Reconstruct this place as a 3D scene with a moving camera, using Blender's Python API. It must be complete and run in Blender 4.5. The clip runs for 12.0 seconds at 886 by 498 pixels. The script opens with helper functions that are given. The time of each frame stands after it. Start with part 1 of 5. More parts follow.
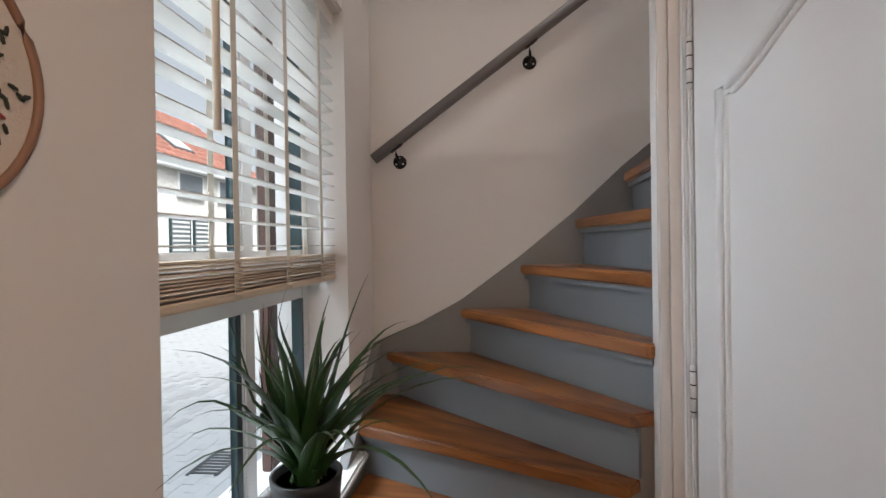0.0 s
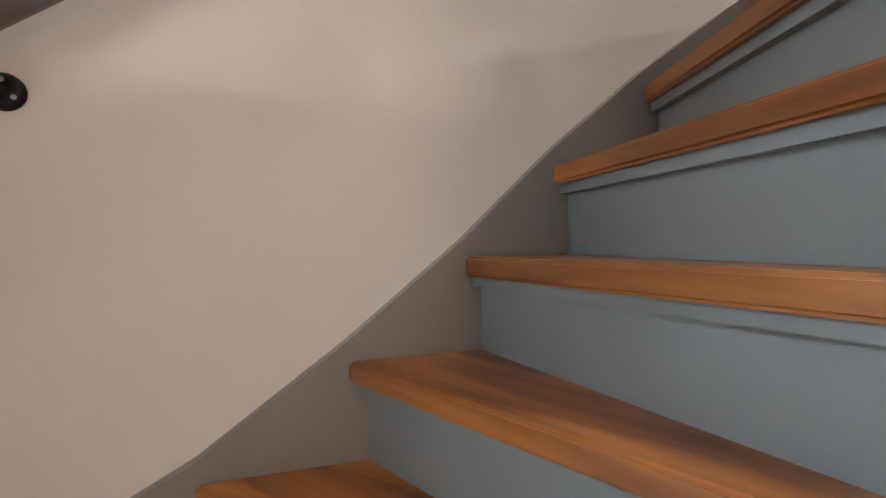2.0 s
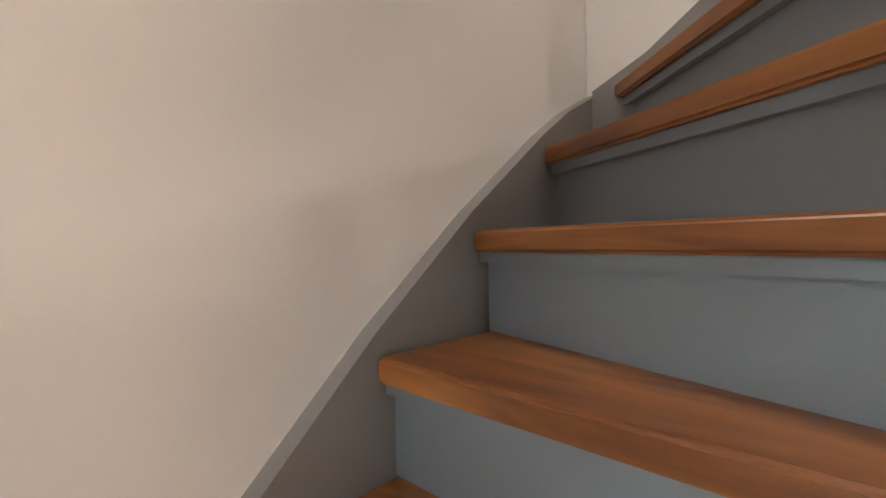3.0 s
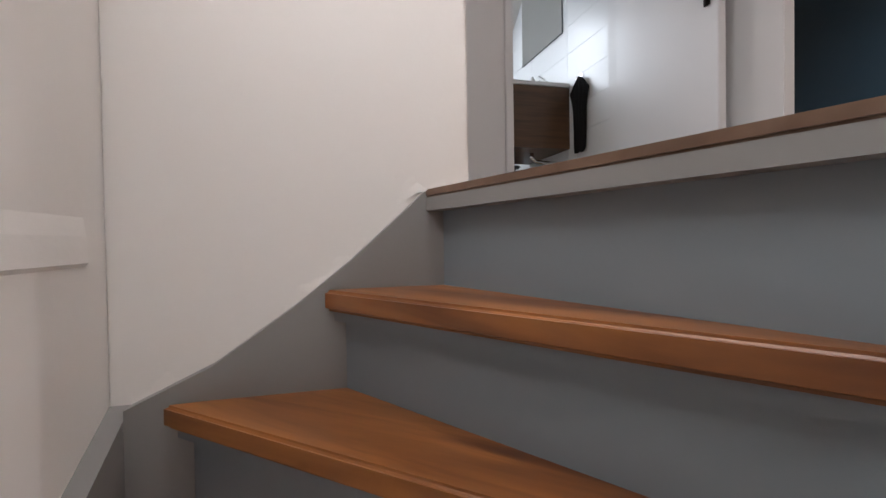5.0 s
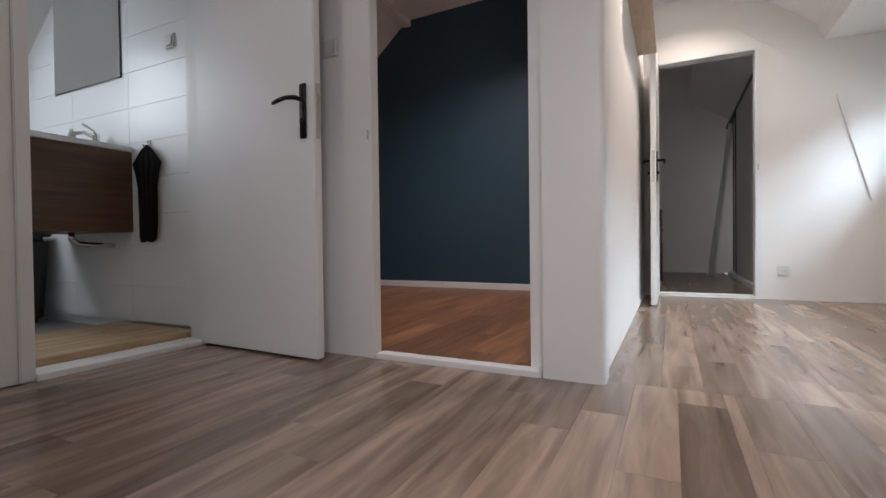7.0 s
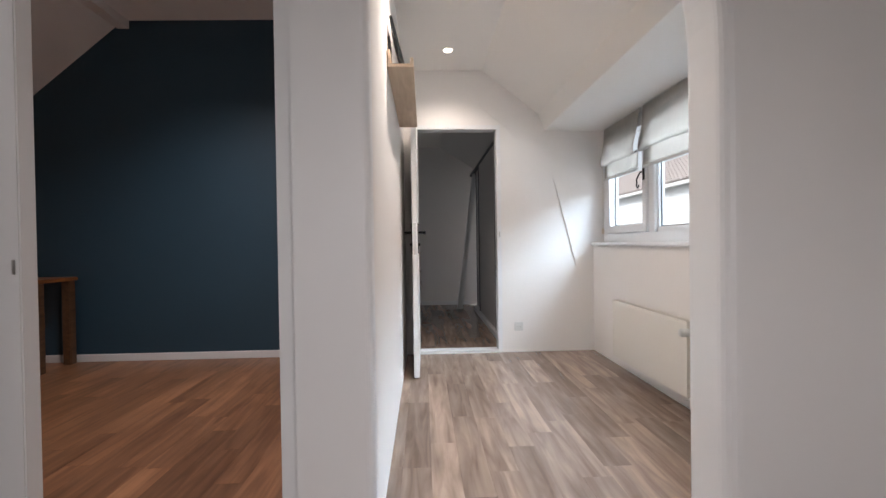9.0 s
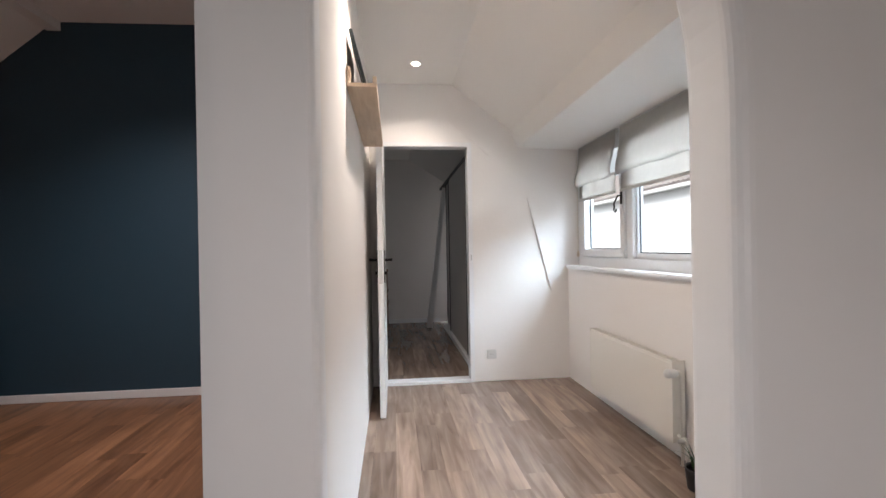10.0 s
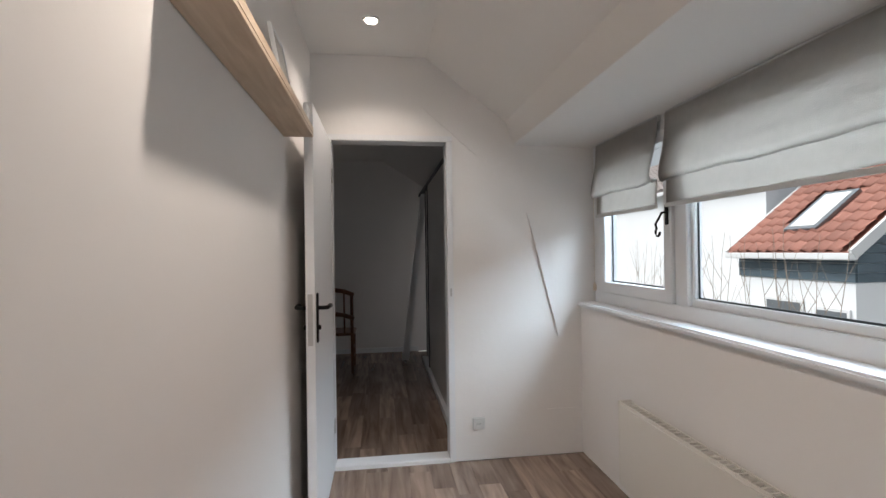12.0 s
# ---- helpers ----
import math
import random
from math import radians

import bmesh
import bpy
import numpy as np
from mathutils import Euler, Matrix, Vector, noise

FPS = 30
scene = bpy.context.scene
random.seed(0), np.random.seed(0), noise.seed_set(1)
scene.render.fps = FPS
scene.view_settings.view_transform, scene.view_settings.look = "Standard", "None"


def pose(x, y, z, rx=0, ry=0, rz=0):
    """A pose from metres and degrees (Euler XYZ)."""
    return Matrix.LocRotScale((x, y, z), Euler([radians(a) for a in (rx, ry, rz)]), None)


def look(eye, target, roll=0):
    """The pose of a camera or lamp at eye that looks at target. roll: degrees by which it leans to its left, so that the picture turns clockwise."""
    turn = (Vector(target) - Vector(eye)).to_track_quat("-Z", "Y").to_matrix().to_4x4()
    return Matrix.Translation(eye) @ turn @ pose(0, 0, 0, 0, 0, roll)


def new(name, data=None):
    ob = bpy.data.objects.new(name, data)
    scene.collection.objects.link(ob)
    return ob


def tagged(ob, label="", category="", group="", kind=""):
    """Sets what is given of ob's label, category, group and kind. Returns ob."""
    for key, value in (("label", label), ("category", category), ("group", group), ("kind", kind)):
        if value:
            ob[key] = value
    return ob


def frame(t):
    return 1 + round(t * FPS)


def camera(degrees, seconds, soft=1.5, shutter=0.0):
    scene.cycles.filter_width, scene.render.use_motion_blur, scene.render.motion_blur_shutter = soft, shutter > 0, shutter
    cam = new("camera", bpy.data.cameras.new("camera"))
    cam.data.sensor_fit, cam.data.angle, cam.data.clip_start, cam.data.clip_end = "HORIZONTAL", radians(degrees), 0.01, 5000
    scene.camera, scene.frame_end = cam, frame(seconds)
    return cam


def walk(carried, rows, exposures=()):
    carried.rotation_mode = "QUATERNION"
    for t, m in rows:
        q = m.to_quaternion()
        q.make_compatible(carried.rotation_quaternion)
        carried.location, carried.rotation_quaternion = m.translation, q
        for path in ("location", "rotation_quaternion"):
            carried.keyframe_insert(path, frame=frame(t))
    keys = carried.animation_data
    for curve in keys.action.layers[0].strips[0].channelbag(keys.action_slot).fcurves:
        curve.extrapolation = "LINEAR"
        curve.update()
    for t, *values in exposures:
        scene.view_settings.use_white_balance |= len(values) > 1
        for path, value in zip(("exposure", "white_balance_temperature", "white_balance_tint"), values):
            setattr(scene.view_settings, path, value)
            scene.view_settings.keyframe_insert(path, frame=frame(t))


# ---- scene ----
PATH = [
    (0, (-0.177, -0.976, -1.244), (-2.166, -1.185, -1.258), -0.9),
    (0.5, (-0.466, -0.968, -1.218), (-2.458, -1.143, -1.243), -0.9),
    (1, (-0.742, -1.053, -1.214), (-2.742, -1.028, -1.24), -0.8),
    (1.5, (-1.041, -1.023, -1.186), (-3.021, -0.741, -1.214), -0.4),
    (2, (-1.318, -0.937, -1.112), (-3.228, -0.344, -1.139), -0.6),
    (2.5, (-1.497, -0.914, -0.939), (-3.238, 0.069, -0.967), -0.8),
    (2.7, (-1.566, -0.898, -0.877), (-3.169, 0.298, -0.905), -0.9),
    (4.3, (-1.791, -0.659, -0.329), (-1.998, 1.33, -0.357), -0.8),
    (4.5, (-1.795, -0.655, -0.265), (-1.856, 1.344, -0.292), -0.8),
    (5, (-1.853, -0.565, -0.101), (-1.35, 1.37, -0.137), -0.9),
    (5.5, (-1.829, -0.397, 0.068), (-0.946, 1.398, 0.042), -0.9),
    (6, (-1.776, -0.345, 0.201), (-0.527, 1.217, 0.179), -0.5),
    (6.5, (-1.687, -0.249, 0.398), (-0.07, 0.928, 0.356), -0.6),
    (7, (-1.642, -0.216, 0.493), (0.151, 0.67, 0.465), -0.7),
    (7.5, (-1.548, -0.19, 0.616), (0.358, 0.416, 0.588), -0.8),
    (7.7, (-1.525, -0.19, 0.68), (0.408, 0.322, 0.65), -0.6),
    (8.2, (-1.475, -0.185, 0.83), (0.503, 0.085, 0.805), -0.7),
    (9.3, (-1.227, -0.145, 1.056), (0.766, -0.302, 1.04), -0.9),
    (9.5, (-1.18, -0.134, 1.089), (0.812, -0.314, 1.083), -1.0),
    (10, (-1.059, -0.185, 1.158), (0.93, -0.4, 1.155), -1.0),
    (10.5, (-0.844, -0.28, 1.283), (1.142, -0.523, 1.286), -1.1),
    (11, (-0.631, -0.31, 1.324), (1.353, -0.561, 1.32), -0.7),
    (11.5, (-0.353, -0.339, 1.34), (1.631, -0.588, 1.343), -0.7),
    (12, (-0.024, -0.415, 1.337), (1.958, -0.682, 1.346), -0.8),
]
# seconds, stops, kelvin, tint
EXPOSURES = [
    (0, 0.1, 6250, 10), (1, 0.0, 6250, 10), (1.5, 0.15, 6800, 11), (2, 0.65, 6850, 11), (2.5, 0.85, 6900, 11), (4.5, 0.85, 6550, 11),
    (5, 0.65, 6200, 11), (5.5, 0.45, 6250, 11), (6.5, 0.15, 6350, 11), (7.5, 0.1, 6150, 10), (9.5, 0.15, 6250, 12), (11, 0.0, 6400, 12), (12, -0.48, 6300, 11),
]
cam = camera(87.6, 12.0)
walk_rows = [(t, look(eye, target, roll)) for t, eye, target, roll in PATH]
walk(cam, walk_rows, exposures=EXPOSURES)

# ---- world and light ----
WXL = -2.225        # face of the west wall
GZ = -2.66          # ground floor level; the landing is z = 0
world = bpy.data.worlds.new("world")
scene.world = world
world.use_nodes = True
wn = world.node_tree
sky = wn.nodes.new("ShaderNodeTexSky")
sky.sky_type, sky.sun_disc = "NISHITA", False
sky.sun_elevation, sky.sun_rotation = radians(53), radians(28)
sky.dust_density = 4.0
pale = wn.nodes.new("ShaderNodeHueSaturation")      # thin white cloud
pale.inputs["Saturation"].default_value = 0.2
pale.inputs["Value"].default_value = 1.2
wn.links.new(sky.outputs["Color"], pale.inputs["Color"])
wn.links.new(pale.outputs["Color"], wn.nodes["Background"].inputs["Color"])
wn.nodes["Background"].inputs["Strength"].default_value = 0.15


def lamp(name, kind, energy, m, color=(1, 1, 1), **kw):
    d = bpy.data.lights.new(name, kind)
    d.energy, d.color = energy, color
    if "size" in kw:
        d.shape, d.size, d.size_y = "RECTANGLE", kw["size"], kw["size_y"]
    if "angle" in kw:
        d.angle = kw["angle"]
    if "spot" in kw:
        d.spot_size, d.spot_blend, d.shadow_soft_size = kw["spot"], 1.0, 0.03
    if "radius" in kw:
        d.shadow_soft_size = kw["radius"]
    ob = new(name, d)
    ob.matrix_world = m
    return ob


lamp("sun", "SUN", 4.8, look((2.2, 4.2, 6.2), (0, 0, 0)), (1, 0.98, 0.95), angle=radians(30))
# area lamps for sky light; those in bedrooms and bathroom hang below closed ceilings
lamp("sky_light_street_window", "AREA", 105, look((-1.4, -3.4, 0.4), (-1.4, -1.2, -1.6)), (0.86, 0.93, 1), size=2.0, size_y=1.5)
lamp("sky_light_dormer", "AREA", 240, look((1.5, -3.3, 2.8), (1.5, -1.2, 0.9)), (0.72, 0.87, 1), size=2.8, size_y=1.4)
# bedroom and bathroom: added for roof windows out of view
lamp("sky_light_bedroom", "AREA", 520, look((1.4, 3.75, 2.3), (1.6, 1.5, 0)), (0.9, 0.95, 1), size=0.7, size_y=0.9)
lamp("sky_light_bathroom", "AREA", 13, look((-1.02, 3.72, 1.76), (-0.7, 2.5, 0.3)), (0.88, 0.94, 1), size=0.6, size_y=0.8)
lamp("sky_light_stair_window", "AREA", 12, look((WXL - 0.1, -0.35, 1.2), (-1.2, 0.0, -0.1)), (1, 0.95, 0.92), size=0.8, size_y=1.0)
# added dim fill; the back bedroom has no opening modelled
lamp("fill_light_back_bedroom", "AREA", 5, look((4.6, 2.9, 2.2), (4.6, 0, 0)), (0.9, 0.95, 1), size=0.7, size_y=0.9)
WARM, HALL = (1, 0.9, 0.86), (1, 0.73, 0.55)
# First is seen, fourth follows from the ledge shadow; the others are added fill.
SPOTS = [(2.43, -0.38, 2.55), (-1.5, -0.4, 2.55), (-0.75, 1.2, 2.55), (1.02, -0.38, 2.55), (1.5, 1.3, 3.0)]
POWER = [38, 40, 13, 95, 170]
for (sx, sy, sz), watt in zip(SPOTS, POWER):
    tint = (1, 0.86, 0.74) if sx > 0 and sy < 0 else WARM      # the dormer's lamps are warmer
    lamp("spot_or_fill_light", "SPOT", watt, look((sx, sy, sz - 0.03), (sx, sy, 0)), tint, spot=radians(130))
# unseen warm fill added towards the stairs, without any fixture
lamp("hall_fill_light", "POINT", 33, pose(0.4, -0.3, -0.45), HALL, radius=0.35)


# ---- materials ----
def mat(name, color, rough=0.6, metal=0.0, var=0.06, scale=3.0, bump=0.0, bump_scale=60.0, spec=0.5, rand=0.0, coat=0.0):
    """A painted or plain surface: two scales of variation, fine relief."""
    m = bpy.data.materials.new(name)
    m.use_nodes = True
    n, l = m.node_tree.nodes, m.node_tree.links
    b = n["Principled BSDF"]
    tc = n.new("ShaderNodeTexCoord")
    n1, n2 = n.new("ShaderNodeTexNoise"), n.new("ShaderNodeTexNoise")
    n1.inputs["Scale"].default_value, n1.inputs["Detail"].default_value = scale, 4
    n2.inputs["Scale"].default_value, n2.inputs["Detail"].default_value = bump_scale, 3
    for q in (n1, n2):
        l.new(tc.outputs["Object"], q.inputs["Vector"])
    mix = n.new("ShaderNodeMix")
    mix.data_type = "RGBA"
    c = Vector(color)
    mix.inputs["A"].default_value = (*(c * (1 - var)), 1)
    mix.inputs["B"].default_value = (*[min(1, v) for v in c * (1 + var)], 1)
    l.new(n1.outputs["Fac"], mix.inputs["Factor"])
    out = mix.outputs["Result"]
    if rand:
        oi, hsv = n.new("ShaderNodeObjectInfo"), n.new("ShaderNodeHueSaturation")
        mr = n.new("ShaderNodeMapRange")
        mr.inputs["To Min"].default_value, mr.inputs["To Max"].default_value = 1 - rand, 1 + rand
        l.new(oi.outputs["Random"], mr.inputs["Value"])
        l.new(mr.outputs["Result"], hsv.inputs["Value"])
        l.new(out, hsv.inputs["Color"])
        out = hsv.outputs["Color"]
    l.new(out, b.inputs["Base Color"])
    rr = n.new("ShaderNodeMapRange")
    rr.inputs["To Min"].default_value, rr.inputs["To Max"].default_value = max(0.02, rough - 0.06), min(1, rough + 0.06)
    l.new(n1.outputs["Fac"], rr.inputs["Value"])
    l.new(rr.outputs["Result"], b.inputs["Roughness"])
    b.inputs["Metallic"].default_value = metal
    b.inputs["Specular IOR Level"].default_value = spec
    b.inputs["Coat Weight"].default_value = coat
    if bump:
        bp = n.new("ShaderNodeBump")
        bp.inputs["Strength"].default_value, bp.inputs["Distance"].default_value = bump, 0.004
        l.new(n2.outputs["Fac"], bp.inputs["Height"])
        l.new(bp.outputs["Normal"], b.inputs["Normal"])
    return m


def wood(name, dark, light, rough=0.4, grain=(1.5, 22, 22), rand=0.0, coat=0.0, knots=0.0, bump=0.15):
    """Wood with grain along its own x axis, shifted piece by piece."""
    m = bpy.data.materials.new(name)
    m.use_nodes = True
    n, l = m.node_tree.nodes, m.node_tree.links
    b = n["Principled BSDF"]
    tc, mp, oi = n.new("ShaderNodeTexCoord"), n.new("ShaderNodeMapping"), n.new("ShaderNodeObjectInfo")
    add = n.new("ShaderNodeVectorMath")
    mul = n.new("ShaderNodeMath")
    mul.operation = "MULTIPLY"
    mul.inputs[1].default_value = 37.0
    l.new(oi.outputs["Random"], mul.inputs[0])
    l.new(tc.outputs["Object"], add.inputs[0])
    l.new(mul.outputs[0], add.inputs[1])
    l.new(add.outputs[0], mp.inputs["Vector"])
    mp.inputs["Scale"].default_value = grain
    g, w = n.new("ShaderNodeTexNoise"), n.new("ShaderNodeTexNoise")
    g.inputs["Scale"].default_value, g.inputs["Detail"].default_value, g.inputs["Distortion"].default_value = 1.0, 6, 0.6
    w.inputs["Scale"].default_value, w.inputs["Detail"].default_value = 3.0, 3
    l.new(mp.outputs[0], g.inputs["Vector"])
    l.new(add.outputs[0], w.inputs["Vector"])
    ramp = n.new("ShaderNodeValToRGB")
    ramp.color_ramp.elements[0].position, ramp.color_ramp.elements[1].position = 0.3, 0.7
    ramp.color_ramp.elements[0].color, ramp.color_ramp.elements[1].color = (*dark, 1), (*light, 1)
    l.new(g.outputs["Fac"], ramp.inputs["Fac"])
    hsv, mr = n.new("ShaderNodeHueSaturation"), n.new("ShaderNodeMapRange")
    mr.inputs["To Min"].default_value, mr.inputs["To Max"].default_value = 1 - rand, 1 + rand
    l.new(oi.outputs["Random"], mr.inputs["Value"])
    mm = n.new("ShaderNodeMath")
    mm.operation = "MULTIPLY"
    wr = n.new("ShaderNodeMapRange")
    wr.inputs["To Min"].default_value, wr.inputs["To Max"].default_value = 0.75, 1.25
    l.new(w.outputs["Fac"], wr.inputs["Value"])
    l.new(mr.outputs["Result"], mm.inputs[0])
    l.new(wr.outputs["Result"], mm.inputs[1])
    l.new(mm.outputs[0], hsv.inputs["Value"])
    l.new(ramp.outputs["Color"], hsv.inputs["Color"])
    out = hsv.outputs["Color"]
    if knots:
        v, lt = n.new("ShaderNodeTexVoronoi"), n.new("ShaderNodeMath")
        v.inputs["Scale"].default_value = knots
        kr = n.new("ShaderNodeMapRange")
        kr.inputs["From Min"].default_value, kr.inputs["From Max"].default_value = 0.03, 0.12
        l.new(add.outputs[0], v.inputs["Vector"])
        l.new(v.outputs["Distance"], kr.inputs["Value"])
        mx = n.new("ShaderNodeMix")
        mx.data_type = "RGBA"
        mx.inputs["A"].default_value = (*[c * 0.35 for c in dark], 1)
        l.new(out, mx.inputs["B"])
        l.new(kr.outputs["Result"], mx.inputs["Factor"])
        out = mx.outputs["Result"]
    l.new(out, b.inputs["Base Color"])
    b.inputs["Roughness"].default_value = rough
    b.inputs["Coat Weight"].default_value = coat
    b.inputs["Coat Roughness"].default_value = 0.25
    bp = n.new("ShaderNodeBump")
    bp.inputs["Strength"].default_value, bp.inputs["Distance"].default_value = bump, 0.002
    l.new(g.outputs["Fac"], bp.inputs["Height"])
    l.new(bp.outputs["Normal"], b.inputs["Normal"])
    return m


def glass(name):
    m = bpy.data.materials.new(name)
    m.use_nodes = True
    b = m.node_tree.nodes["Principled BSDF"]
    b.inputs["Base Color"].default_value = (0.97, 1, 0.99, 1)
    b.inputs["Roughness"].default_value = 0.0
    b.inputs["Transmission Weight"].default_value = 1
    b.inputs["IOR"].default_value = 1.05
    return m


def glow(name, color, strength):
    m = bpy.data.materials.new(name)
    m.use_nodes = True
    b = m.node_tree.nodes["Principled BSDF"]
    b.inputs["Emission Color"].default_value = (*color, 1)
    b.inputs["Emission Strength"].default_value = strength
    return m


def brick_wall(name, c1, c2, mortar):
    """Painted brickwork seen across the street; courses run level on every upright wall."""
    m = mat(name, c1, 0.9, var=0.08, scale=2, bump=0.3, bump_scale=30)
    n, l = m.node_tree.nodes, m.node_tree.links
    b = n["Principled BSDF"]
    geo, sep, add, com, br = n.new("ShaderNodeNewGeometry"), n.new("ShaderNodeSeparateXYZ"), n.new("ShaderNodeMath"), n.new("ShaderNodeCombineXYZ"), n.new("ShaderNodeTexBrick")
    l.new(geo.outputs["Position"], sep.inputs[0])
    l.new(sep.outputs["X"], add.inputs[0])
    l.new(sep.outputs["Y"], add.inputs[1])
    l.new(add.outputs[0], com.inputs["X"])
    l.new(sep.outputs["Z"], com.inputs["Y"])
    l.new(com.outputs[0], br.inputs["Vector"])
    for key, val in (("Color1", c1), ("Color2", c2), ("Mortar", mortar)):
        br.inputs[key].default_value = (*val, 1)
    for key, val in (("Scale", 1.0), ("Brick Width", 0.21), ("Row Height", 0.065), ("Mortar Size", 0.008), ("Bias", -0.3)):
        br.inputs[key].default_value = val
    l.new(br.outputs["Color"], b.inputs["Base Color"])
    return m


